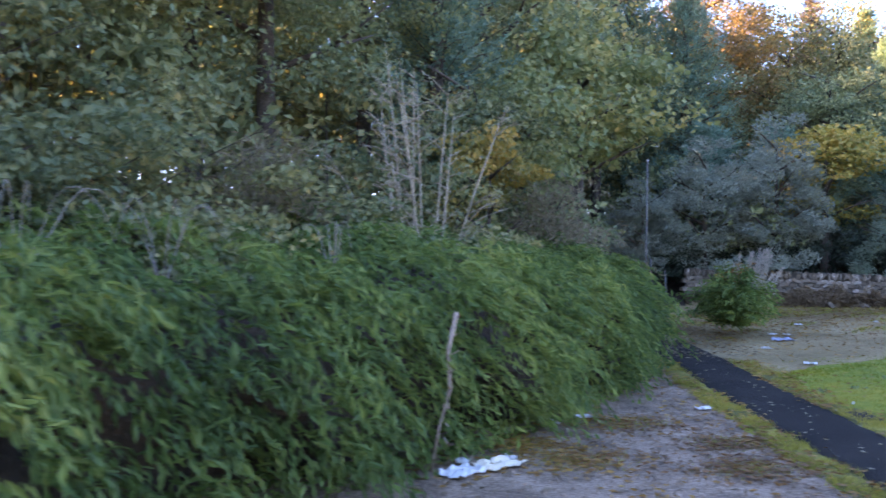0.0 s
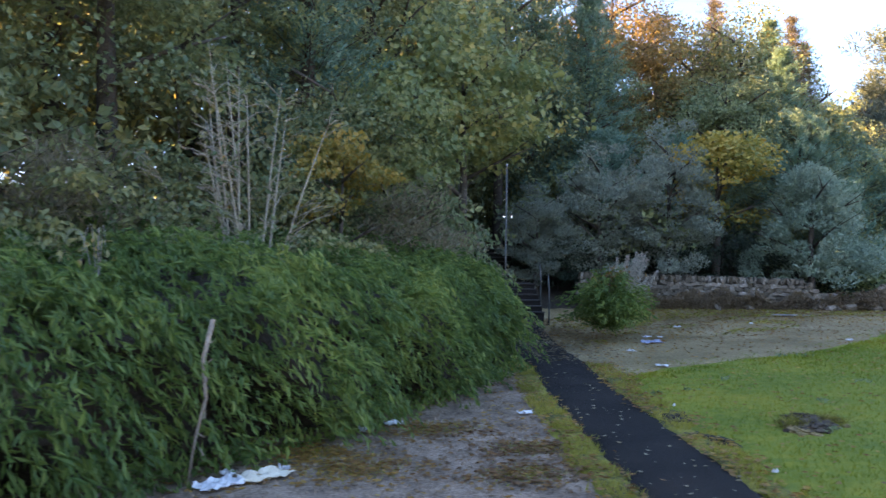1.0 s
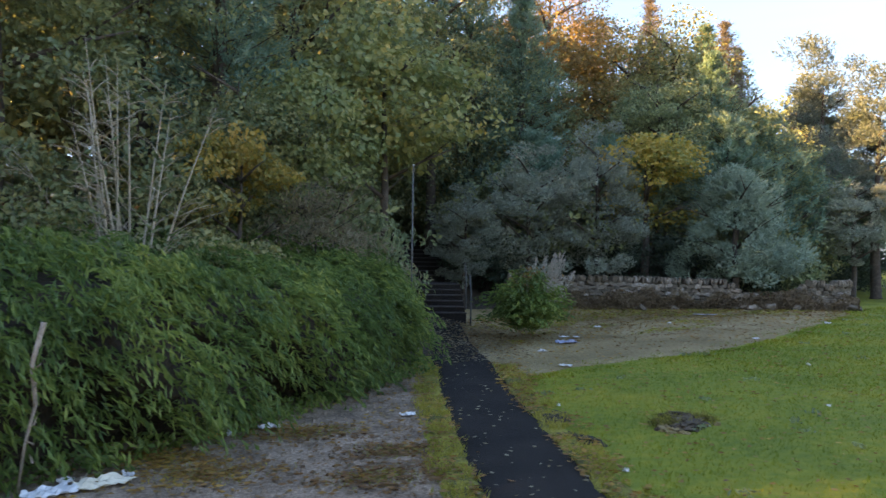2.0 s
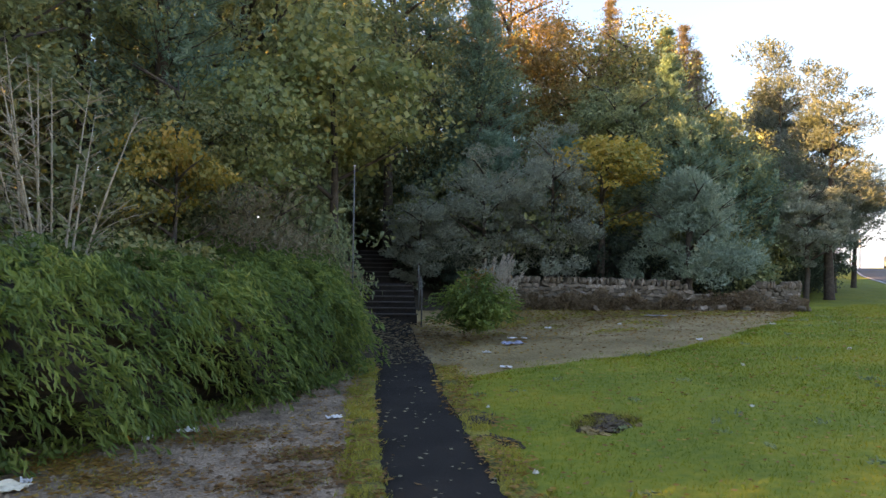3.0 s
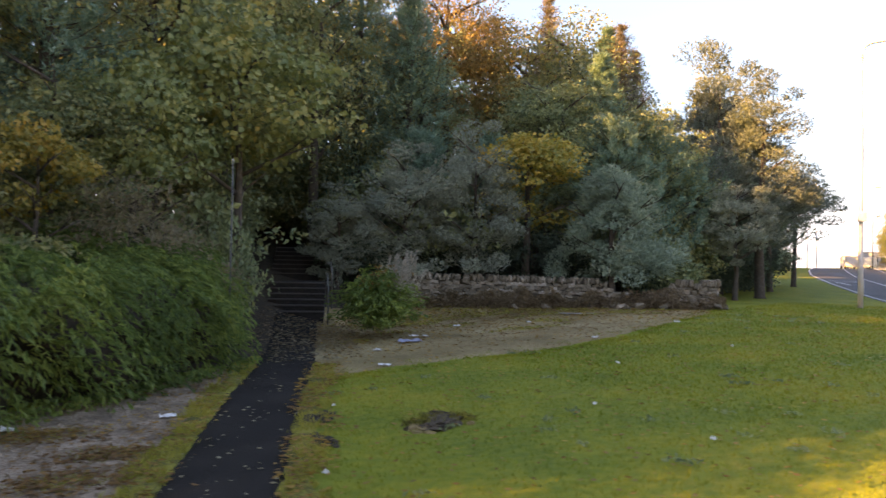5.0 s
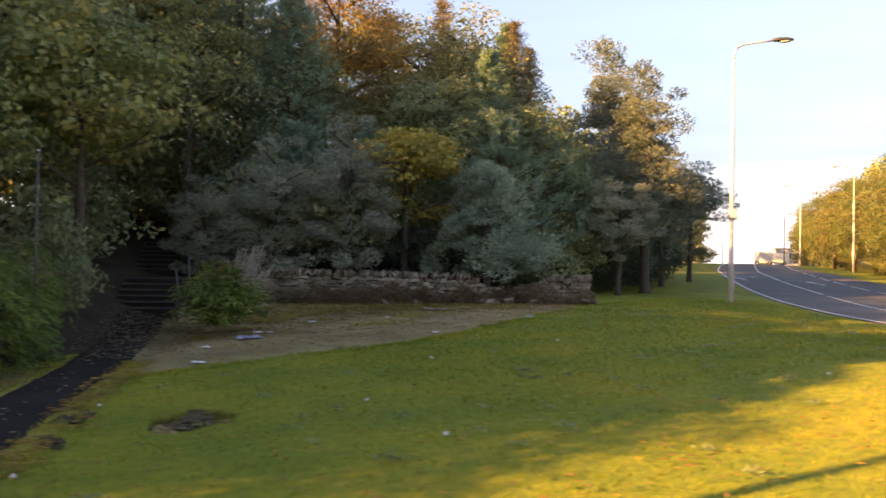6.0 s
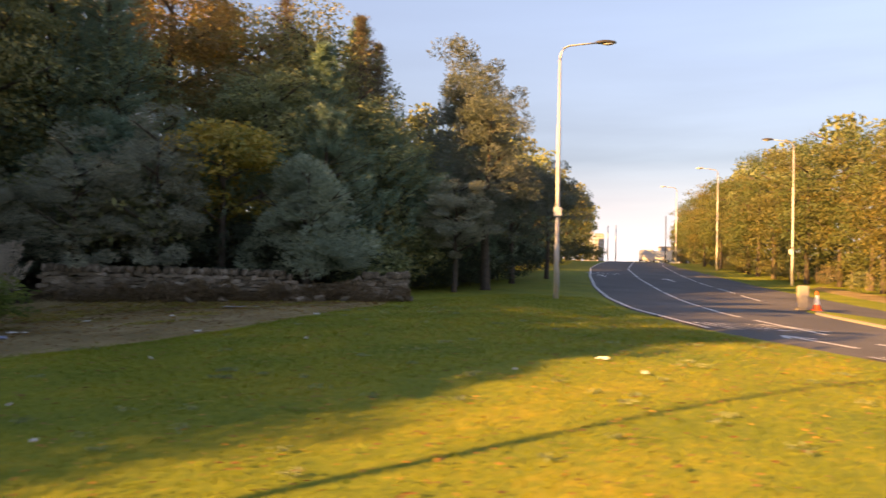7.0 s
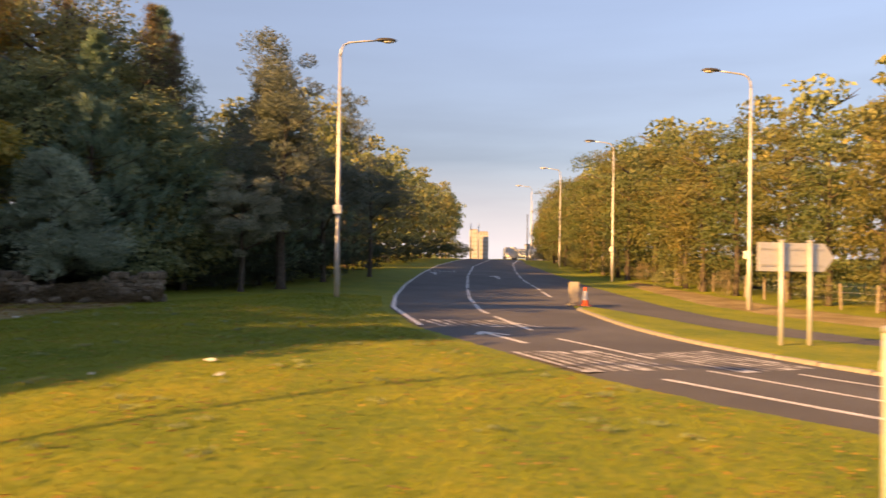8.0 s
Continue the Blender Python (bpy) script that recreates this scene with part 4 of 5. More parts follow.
# ---- bare shrub behind the hedge ----
SHRUB_BARK = material("beige_bark", [(0.0, .20, .165, .115), (0.6, .36, .31, .22), (1.0, .50, .44, .33)], scale=6, fine=30, bump=0.4, bump_scale=25)
shrub = thing("bare_shrub", pose(2.5, 10.6, ground_z(2.5, 10.6)), "leafless pale-stemmed shrub rising behind the hedge", "shrub")
for k in range(12):
    a = rng.uniform(0, 2 * math.pi)
    lean = rng.uniform(.1, 1.5)
    tall = rng.uniform(3.9, 5.2) * (1 - .18 * lean)
    b = Vector((rng.normal(0, .14), rng.normal(0, .14), -.05))
    e = b + Vector((math.cos(a) * lean, math.sin(a) * lean * .8, tall))
    m1, m2 = b.lerp(e, .35) - Vector((math.cos(a), math.sin(a), 0)) * lean * .12, b.lerp(e, .7) - Vector((math.cos(a), math.sin(a), 0)) * lean * .08
    v, f = [], []
    tube(v, f, [b, m1, m2, e], [.024, .019, .013, .003], 6)
    for j in range(17):
        s = rng.uniform(.3, .97)
        p = m1.lerp(e, (s - .3) / .7)
        c = a + rng.normal(0, 1.1)
        g = rng.uniform(.3, .8) * (1.15 - .5 * s)
        q = p + Vector((math.cos(c) * g * .8, math.sin(c) * g * .8, g * rng.uniform(.1, .8)))
        tube(v, f, [p, p.lerp(q, .5) + Vector((0, 0, .03)), q], [.009, .006, .002], 4)
        for _ in range(2):
            h2 = p.lerp(q, rng.uniform(.3, .9))
            c2 = c + rng.normal(0, .9)
            tube(v, f, [h2, h2 + Vector((math.cos(c2), math.sin(c2), rng.uniform(-.1, .8))) * g * .4], [.005, .0015], 3)
    mesh_object("stem", v, f, SHRUB_BARK, shrub, smooth=True)
c = np.stack([rng.normal(0, .75, 420), rng.normal(0, .6, 420), rng.uniform(1.6, 4.4, 420)], 1)
v, f = leaves(c, .11, .5)
tagged(mesh_object("sparse_leaves", v, f, OLIVE_LEAF, shrub), kind="stuff")

# thin arching dead twigs over the hedge top
for x, y in ((-.6, 6.5), (.9, 7.6), (-1.5, 5.9)):
    t = thing("dead_twig", pose(x, y, ground_z(x, y) + 1.75, 0, 0, rng.uniform(0, 360)), "thin pale dead twigs arching over a hedge", "twig", "dead twigs")
    v, f = [], []
    for k in range(5):
        a = rng.uniform(0, 6.3)
        g = rng.uniform(.15, .42)
        arc = [(math.cos(a) * g * u, math.sin(a) * g * u, -.3 + .75 * math.sin(u * 1.25) + rng.normal(0, .02)) for u in np.linspace(0, 2.1, 9)]
        tube(v, f, arc, list(np.linspace(.006, .0015, 9)), 4)
    mesh_object("twig", v, f, PALE_BARK, t, smooth=True)

# pale dead branch standing against the hedge
t = thing("dead_branch", pose(1.90, 6.72, ground_z(1.90, 6.72)), "pale broken dead branch leaning in the hedge", "branch")
v, f = [], []
tube(v, f, [(-.16, .12, .0), (-.10, .05, .45), (-.02, 0, .8), (-.05, -.02, 1.15), (.03, .0, 1.5)], [.012, .014, .018, .02, .024], 7)
for k in range(7):
    z = .3 + k * .16
    a = rng.uniform(0, 6.3)
    tube(v, f, [(-.03, 0, z), (-.03 + math.cos(a) * .1, math.sin(a) * .1, z + .06)], [.010, .003], 4)
mesh_object("wood", v, f, material("dead_wood", [(0.0, .20, .15, .10), (1.0, .42, .34, .25)], scale=12, fine=40, bump=0.6), t, smooth=True)

# ---- bush where the path meets the steps ----
bx, by = 11.35, 15.7
t = thing("bush", pose(bx, by, ground_z(bx, by)), "green bush topped with dry grey seed stems beside the steps", "bush")
# arching leafy shoots from one stool
n, per = 420, 17
a = rng.uniform(0, 6.3, n)
g = rng.uniform(.3, 1.45, n) * (.85 + .2 * np.sin(a * 3 + 1))
tall = rng.uniform(.6, 1.5, n) * (1.2 - .42 * g)
k = np.repeat(np.arange(n), per)
u = np.tile(np.linspace(.25, 1, per), n)
p = np.stack([np.cos(a[k]) * g[k] * u, np.sin(a[k]) * g[k] * u, tall[k] * np.sin(u * 1.9) / .95], 1) + rng.normal(0, .035, (n * per, 3))
p[:, 2] = np.maximum(p[:, 2], .03)
out = np.stack([np.cos(a[k]), np.sin(a[k]), .9 - 1.3 * u], 1)
v, f = leaves(p, .15, .3, droop=.1, out=out, spread=.55, face=np.array([0, 0, .8]))
mesh_object("foliage", v, f, HEDGE_LEAF, t)
# dry plumes leaning out of the top
for k in range(15):
    a, g = rng.uniform(-1.1, 1.6), rng.uniform(.3, 1.25)
    e = Vector((.15 + math.cos(a) * g, math.sin(a) * g * .5, rng.uniform(1.6, 2.25) - .15 * g))
    s = Vector((.05 + math.cos(a) * g * .25, math.sin(a) * g * .15, .3))
    v, f = [], []
    tube(v, f, [s, s.lerp(e, .6) + Vector((0, 0, .06)), e], [.009, .007, .003], 5)
    mesh_object("seed_stem", v, f, PALE_BARK, t, smooth=True)
    u = rng.uniform(0, 1, 130) ** .8
    c = np.array(s.lerp(e, .5))[None] * (1 - u[:, None]) + np.array(e)[None] * u[:, None] + rng.normal(0, 1, (130, 3)) * (.075 * (1.15 - u))[:, None]
    v, f = leaves(c, .085, .22, out=np.array((e - s).normalized()) * 1.1, spread=.5)
    tagged(mesh_object("plume", v, f, PLUME, t), kind="stuff")
c = np.stack([rng.normal(-.1, .25, 110), rng.normal(-.2, .2, 110), rng.uniform(1.2, 1.75, 110)], 1)
v, f = leaves(c, .10, .3, out=np.array([-.1, 0, .7]), spread=.6)
tagged(mesh_object("withered_leaves", v, f, FALLEN, t), kind="stuff")

# ---- poles by the steps ----
t = thing("metal_pole", pose(7.45, 13.0, ground_z(7.45, 13.0)), "slim grey metal pole standing behind the hedge", "pole")
v, f = [], []
tube(v, f, [(0, 0, -.2), (0, 0, 2), (0, 0, 3.8)], [.015, .015, .013], 10)
mesh_object("shaft", v, f, DULL_STEEL, t, smooth=True)
v, f = [], []
tube(v, f, [(0, 0, 3.79), (0, 0, 3.83)], [.025, .02], 10)
mesh_object("cap", v, f, STEEL, t, smooth=True)
for dx, dy in ((.78, -.1), (.85, 1.9)):
    m = stairs.matrix_world @ Vector((dx, dy, 0))
    t = thing("handrail_post", pose(m.x, m.y, ground_z(m.x, m.y)), "thin weathered metal post at the edge of the steps", "post", "posts by the steps")
    v, f = [], []
    tube(v, f, [(0, 0, -.2), (0, 0, .9), (-.04, 0, 1.35)], [.024, .022, .02], 8)
    mesh_object("shaft", v, f, DULL_STEEL, t, smooth=True)

# ---- traffic cone, bollard, sign ----
cx, cy = 37.25, 10.62
t = thing("traffic_cone", pose(cx, cy, ground_z(cx, cy) + .04, 0, 0, 20), "orange and white traffic cone at the island's tip", "traffic cone")
bm = bmesh.new()
box(bm, 0, 0, .03, .42, .42, .06, .015)
part("base", bm, ORANGE, t)
for name, z0c, z1c, mat_c in (("lower_cone", .06, .26, ORANGE), ("white_sleeve", .262, .60, WHITE), ("tip", .602, .75, ORANGE)):
    v, f = [], []
    tube(v, f, [(0, 0, z0c), (0, 0, z1c)], [.155 - z0c * .165, .155 - z1c * .165], 20)
    mesh_object(name, v, f, mat_c, t)
cx, cy = 37.35, 11.2
t = thing("bollard", pose(cx, cy, ground_z(cx, cy) + .06, 0, 0, -40), "square buff traffic bollard with its lit face turned away", "bollard")
bm = bmesh.new()
box(bm, 0, 0, .48, .36, .24, .84, .03)
part("shell", bm, BUFF, t)
bm = bmesh.new()
box(bm, 0, 0, .03, .5, .36, .08, .015)
part("foot", bm, KERB, t)
bm = bmesh.new()
box(bm, 0, .123, .52, .26, .012, .6, .004)
part("face", bm, WHITE, t)

sx, sy = 30.25, .24
t = thing("road_sign", pose(sx, sy, ground_z(sx, sy) + .08, 0, 0, -24), "grey back of an arrow-shaped direction sign on two posts", "road sign")
for px in (-.40, .40):
    v, f = [], []
    tube(v, f, [(px, 0, -.3), (px, 0, 2.28)], [.045, .045], 12)
    post = mesh_object("post", v, f, STEEL, t, smooth=True)
    bm = bmesh.new()
    box(bm, px, 0, 2.29, .10, .10, .02, .004)
    part("post_cap", bm, STEEL, post)
bm = bmesh.new()
outline = [(-.98, 1.62), (.86, 1.62), (1.16, 1.93), (.86, 2.24), (-.98, 2.24)]
lo = [bm.verts.new((x, .055, z)) for x, z in outline]
hi = [bm.verts.new((x, .080, z)) for x, z in outline]
bm.faces.new(lo), bm.faces.new(hi[::-1])
for k in range(5):
    bm.faces.new((lo[k], hi[k], hi[(k + 1) % 5], lo[(k + 1) % 5]))
bmesh.ops.recalc_face_normals(bm, faces=bm.faces[:])
part("panel", bm, PANEL, t)
for z in (1.75, 2.1):
    bm = bmesh.new()
    box(bm, -.06, .048, z, 1.75, .012, .045, .003)
    part("stiffening_rail", bm, STEEL, t)

# near white post by the road
t = thing("marker_post", pose(18.85, -4.755, ground_z(18.85, -4.755)), "white painted metal post on the lawn by the road", "post")
v, f = [], []
tube(v, f, [(0, 0, -.2), (0, 0, .98), (0, 0, 1.0), (0, 0, 1.06), (0, 0, 1.08), (0, 0, 1.26)], [.10, .10, .108, .108, .098, .098], 16)
mesh_object("shaft", v, f, WHITE, t, smooth=True)
v, f = [], []
tube(v, f, [(0, 0, 1.255), (0, 0, 1.29), (0, 0, 1.31)], [.108, .10, .04], 16)
mesh_object("cap", v, f, STEEL, t, smooth=True)

# ---- worn lettering and arrows on the road: bars too worn to read ----


def word(x, y, yaw, width, deep, strokes):
    ca, sa = math.cos(radians(yaw)), math.sin(radians(yaw))
    for k in range(strokes):
        a = (k + .5) / strokes * width - width / 2
        tilt = rng.uniform(-.16, .16)
        q0, q1 = (a - tilt * .5, -deep / 2), (a + tilt * .5, deep / 2)
        line = [(x + ca * u - sa * w, y + sa * u + ca * w) for u, w in (q0, ((q0[0] + q1[0]) / 2, 0), q1)]
        marking("letter_bar", line, .11)
        if k % 2 == 0:
            w = deep / 2 * (1 if k % 4 else -1) * .9
            line = [(x + ca * u - sa * w, y + sa * u + ca * w) for u in (a, a + width / strokes * .5, a + width / strokes)]
            marking("letter_bar", line, .22)


word(27.4, 7.0, -24, 2.7, 1.8, 9)
word(24.0, 1.2, -20, 2.0, 2.4, 8)
word(26.3, .0, -12, 2.0, 2.4, 8)
word(54.6, 36.4, -42, 2.6, 3.0, 7)


def arrow(x, y, yaw, long):
    ca, sa = math.cos(radians(yaw)), math.sin(radians(yaw))
    at = lambda u, w: (x + ca * u - sa * w, y + sa * u + ca * w)
    marking("arrow_shaft", [at(0, -long / 2), at(0, 0), at(0, long / 2)], .16)
    marking("arrow_head", [at(-.35, long * .2), at(-.15, long * .38), at(0, long / 2)], .15)
    marking("arrow_head", [at(.35, long * .2), at(.15, long * .38), at(0, long / 2)], .15)


arrow(25.4, 4.4, -24, 2.2)
arrow(52.5, 28.6, -42, 4.0)
arrow(51.0, 33.2, -42, 4.0)

# ---- far verge: bare track and fence ----
tagged(sheet("verge_track", [(38.0, -12), (38.6, -4), (39.4, 1.0), (41.7, 4.7), (45.9, 10.5), (57, 21.4)], [(43.0, -12), (43.6, -4), (44.6, 2.0), (47.0, 6.2), (51.6, 12.0), (60.5, 22.4)], .02, DIRT, 70, 9, .12), "bare brown track along the far verge", "track", kind="structure")
fence = thing("fence", pose(0, 0, 0), "low timber post and wire fence before the trees", "fence")
line = resample([(44.6, -12), (45.2, -4), (46.2, 1.6), (48.6, 5.8), (53.2, 11.6), (62.0, 22.0), (80, 41)], 34)
for k, (x, y) in enumerate(line):
    bm = bmesh.new()
    box(bm, 0, 0, .5, .10, .10, 1.25, .012)
    ob = part("fence_post", bm, TIMBER, fence)
    ob.matrix_world = pose(x, y, ground_z(x, y), rng.normal(0, 2.5), rng.normal(0, 2.5), rng.uniform(0, 90))
for z in (.45, .75, 1.02):
    v, f = [], []
    tube(v, f, [(x, y, ground_z(x, y) + z) for x, y in line], [.003] * len(line), 3)
    mesh_object("wire", v, f, STEEL, fence)

# ---- beyond the crest ----


def place(d, lat, z=0.0):
    """A place d ahead and lat to the side of the road's far end."""
    return 13.2 + .7 * d + .714 * lat, -6.2 + .714 * d - .70 * lat, z


def tower(d, lat, wide, tall, base):
    x, y, _ = place(d, lat)
    t = thing("tower_block", pose(x, y, base, 0, 0, -44), "pale distant tower block", "building", "distant buildings")
    bm = bmesh.new()
    box(bm, 0, 0, tall / 2, wide, wide, tall, .1)
    body_t = part("wall", bm, RENDER, t)
    bm = bmesh.new()
    box(bm, 0, 0, tall + .4, wide * .9, wide * .9, .9, .1)
    part("roof", bm, KERB, t)
    for r in range(int(tall / 3)):
        for c in range(3):
            bm = bmesh.new()
            box(bm, (c - 1) * wide * .3, -wide / 2 - .02, 1.8 + r * 3, wide * .16, .08, 1.4)
            # panes in pale concrete, paled by haze in the colour instead of glass
            part("window", bm, KERB, t)


tower(560, 22, 6, 22, 2.0)
tower(575, 30, 7, 21, 2.0)


def van(d, lat, yaw):
    x, y, _ = place(d, lat)
    t = thing("van", pose(x, y, ground_z(x, y), 0, 0, yaw), "white delivery van parked beyond the crest", "van", "distant vans")
    bm = bmesh.new()
    box(bm, 0, 0, 1.25, 1.95, 5.0, 1.75, .18)
    part("body", bm, WHITE, t)
    bm = bmesh.new()
    box(bm, 0, -2.47, 1.62, 1.6, .14, .6, .04)
    part("windscreen", bm, GLASS, t)
    for wx in (-.9, .9):
        for wy in (-1.6, 1.6):
            v, f = [], []
            tube(v, f, [(wx - .11, wy, .33), (wx + .11, wy, .33)], [.33, .33], 16)
            wheel = mesh_object("wheel", v, f, DARK_PLASTIC, t)
            v, f = [], []
            tube(v, f, [(wx - .12, wy, .33), (wx + .12, wy, .33)], [.17, .17], 12)
            mesh_object("rim", v, f, STEEL, wheel)


van(128, 11.2, 136)
van(140, 14.5, 46)
x, y, _ = place(150, 19)
t = thing("low_building", pose(x, y, ground_z(x, y), 0, 0, -44), "low white flat-roofed building beyond the crest", "building", "distant buildings")
bm = bmesh.new()
box(bm, 0, 0, 1.5, 5.5, 4, 3.0, .04)
part("wall", bm, RENDER, t)
bm = bmesh.new()
box(bm, 0, 0, 3.08, 5.8, 4.3, .16, .02)
part("roof", bm, KERB, t)
for c in range(4):
    bm = bmesh.new()
    box(bm, -2 + c * 1.3, -2.02, 1.7, .85, .06, 1.0)
    part("window", bm, GLASS, t)
for d, lat, tall in ((118, -.5, 2.6), (118, .6, 2.6), (118, 4.2, 5.5), (118, 5.4, 5.5), (124, 13.6, 7.5)):
    x, y, _ = place(d, lat)
    t = thing("roadside_pole", pose(x, y, ground_z(x, y)), "slim pole beyond the crest of the road", "pole", "distant poles")
    v, f = [], []
    tube(v, f, [(0, 0, -.3), (0, 0, tall)], [.09, .07], 8)
    mesh_object("shaft", v, f, STEEL if tall < 7 else DARK_PLASTIC, t, smooth=True)

# ---- turned earth and litter ----


def lump(name, x, y, rx, ry, rz, mat, label, category, seed):
    bm = bmesh.new()
    bmesh.ops.create_icosphere(bm, subdivisions=4, radius=1)
    for q in bm.verts:
        g = 1 + .45 * noise.noise(q.co * 2.1 + Vector((seed, 0, 0))) + .25 * noise.noise(q.co * 6 + Vector((seed, 4, 0)))
        q.co = Vector((q.co.x * rx * g, q.co.y * ry * g, max(q.co.z, -.3) * rz * g))
    ob = part(name, bm, mat)
    ob.matrix_world = pose(x, y, ground_z(x, y), 0, 0, seed * 37)
    return tagged(ob, label, category, "turned earth")


EARTH = material("turned_earth", [(0.0, .018, .013, .008), (0.5, .055, .04, .024), (1.0, .14, .105, .065)], scale=7, fine=30, bump=1, bump_scale=25)
lump("earth_clod", 8.95, 6.95, .34, .20, .10, EARTH, "dark clod of turned earth on the lawn", "soil", 1)
lump("earth_clod", 8.62, 6.90, .20, .12, .05, DIRT, "small brown clod of earth beside a hole", "soil", 2)
lump("earth_clod", 9.10, 7.22, .30, .12, .09, EARTH, "scraped dark turf on the lawn", "soil", 3)
lump("earth_clod", 7.75, 8.1, .18, .40, .05, WOODFLOOR, "churned soil at the lawn's edge", "soil", 4)
lump("earth_clod", 7.45, 7.0, .14, .38, .04, WOODFLOOR, "churned soil at the lawn's edge", "soil", 5)
for k in range(9):
    a = k * 2.4
    lump("earth_clod", 8.9 + math.cos(a) * (.25 + .04 * k), 7.0 + math.sin(a) * (.16 + .03 * k), .05 + .008 * (k % 4), .045, .035, (EARTH, DIRT)[k % 2], "loose crumb of dark earth on the grass", "soil", 11 + k)
a = rng.uniform(0, 6.3, 420)
g = rng.uniform(.15, .5, 420)
x, y = 8.97 + np.cos(a) * g, 7.08 + np.sin(a) * g * .6
tagged(blades("torn_turf", x, y, height(x, y) + .02, .11, .02, MOSS, lean=.9), "torn tufts of turf round the turned earth", "grass", kind="stuff")
lump("moss_tuft", 6.95, 5.9, .11, .09, .03, MOSS, "yellow moss tuft on the asphalt path", "moss", 6)
lump("moss_tuft", 6.75, 6.6, .15, .12, .03, MOSS, "yellow moss tuft on the asphalt path", "moss", 7)

BLUE_BAG = material("blue_plastic", [(0.0, .11, .12, .17), (1.0, .26, .28, .36)], scale=9, bump=0.2, rough=0.4)
CREAM = material("cream_paper", [(0.0, .55, .48, .34), (1.0, .75, .68, .52)], scale=9, fine=40, bump=0.2)
TAN = material("orange_wrapper", [(0.0, .50, .17, .03), (1.0, .70, .28, .05)], scale=9, bump=0.2)


def litter(x, y, wx, wy, mat, label, yaw=0.0, high=.05):
    """A crumpled sheet lying on the ground."""
    n = 12
    u, w = np.meshgrid(np.linspace(-1, 1, n), np.linspace(-1, 1, n), indexing="ij")
    seed = x * 7 + y * 3
    z = np.array([[abs(noise.noise(Vector((a * 1.7 + seed, b * 1.7, 0)))) + .25 * abs(noise.noise(Vector((a * 3, b * 3 + seed, 1)))) for a, b in zip(r, s)] for r, s in zip(u, w)])
    edge = 1 + .22 * np.array([[noise.noise(Vector((a * 2 + seed, b * 2, 5))) for a, b in zip(r, s)] for r, s in zip(u, w)])
    v = np.stack([u * wx / 2 * edge, w * wy / 2 * edge, z * high * 1.6 + .012], 2).reshape(-1, 3)
    i = (np.arange(n - 1)[:, None] * n + np.arange(n - 1)[None, :]).ravel()
    ob = mesh_object("litter", v, np.stack([i, i + n, i + n + 1, i + 1], 1), mat)
    thick = ob.modifiers.new("thickness", "SOLIDIFY")
    thick.thickness = .004
    ob.matrix_world = pose(x, y, ground_z(x, y) + .02, 0, 0, yaw)
    return tagged(ob, label, "litter", "scattered litter")


litter(2.02, 6.72, .42, .26, WHITE, "crumpled white plastic bag on gravel", 35)
litter(2.42, 6.88, .46, .24, CREAM, "crumpled cream paper sheet by the hedge", 20, .06)
litter(2.10, 7.02, .12, .10, WHITE, "small white paper scrap by the hedge", 60)
litter(2.62, 7.10, .09, .07, WHITE, "small white paper scrap by the hedge", 10)
litter(4.17, 8.77, .24, .15, WHITE, "white plastic tray lying on gravel", 15, .05)
litter(3.70, 8.51, .18, .10, WHITE, "white crumpled wrapper by the hedge", 70)
litter(3.47, 8.44, .14, .10, TAN, "orange crumpled wrapper by the hedge", 40)
litter(6.02, 8.95, .20, .13, WHITE, "white crumpled tissue at the path's edge", 25, .05)
for x, y, w in ((10.55, 13.52, .26), (12.36, 15.13, .2), (12.15, 15.35, .3), (15.81, 16.08, .16), (18.58, 13.51, .2), (13.43, 9.31, .1), (15.24, 12.4, .18), (18.64, 4.18, .26), (18.15, 2.99, .18), (11.06, 4.7, .11), (16.36, 9.56, .10), (11.1, 6.82, .09), (9.99, 11.6, .3), (13.9, 16.6, .25), (17.0, 4.32, .1), (8.1, 8.6, .07), (7.1, 5.6, .08)):
    litter(x, y, w * .7, w * .42, WHITE, "small scrap of white litter on the ground", rng.uniform(0, 180), .04)
litter(11.67, 14.39, .55, .22, BLUE_BAG, "blue-grey flattened bag on bare soil", 10, .06)
litter(18.0, 17.0, 1.0, .30, KERB, "flat pale slab lying on bare soil", -20, .03)

# ---- grass, fallen leaves and weeds ----
path_right = offset(PATH_LINE[:5], .95)
lawn = [tuple(p) for p in path_right] + LAWN_EDGE + [(24.5, 17.5), (30, 20), (33, 17.5), (28.7, 12.35), (25.1, 7.2), (23.4, 3), (22.4, .7), (21.8, -2), (21.7, -8)]
x, y = scatter(150000, 6.0, 25, -7.5, 12.5, lawn)
keep = rng.uniform(0, 1, len(x)) < np.clip(1.5 - np.hypot(x - 9, y + 3) / 18, .28, 1)
x, y = x[keep], y[keep]
tagged(blades("grass_blades", x, y, height(x, y), .045, .012, BLADE, lean=.55), "short mown grass of the lawn", "grass", kind="stuff")
x, y = scatter(60000, 12, 34, 5, 22, lawn)
tagged(blades("grass_blades", x, y, height(x, y), .05, .022, BLADE, lean=.5), "short mown grass near the road", "grass", kind="stuff")


def beside(d0, d1, n, line=PATH_LINE):
    """Random places between two distances to the side of a line."""
    p = resample(line, 200)
    t = np.gradient(p, axis=0)
    t /= np.linalg.norm(t, axis=1)[:, None]
    k = rng.integers(0, 200, n)
    d = rng.uniform(d0, d1, n)
    q = p[k] + np.stack([t[k, 1], -t[k, 0]], 1) * d[:, None] + rng.normal(0, .03, (n, 2))
    return q[:, 0], q[:, 1]


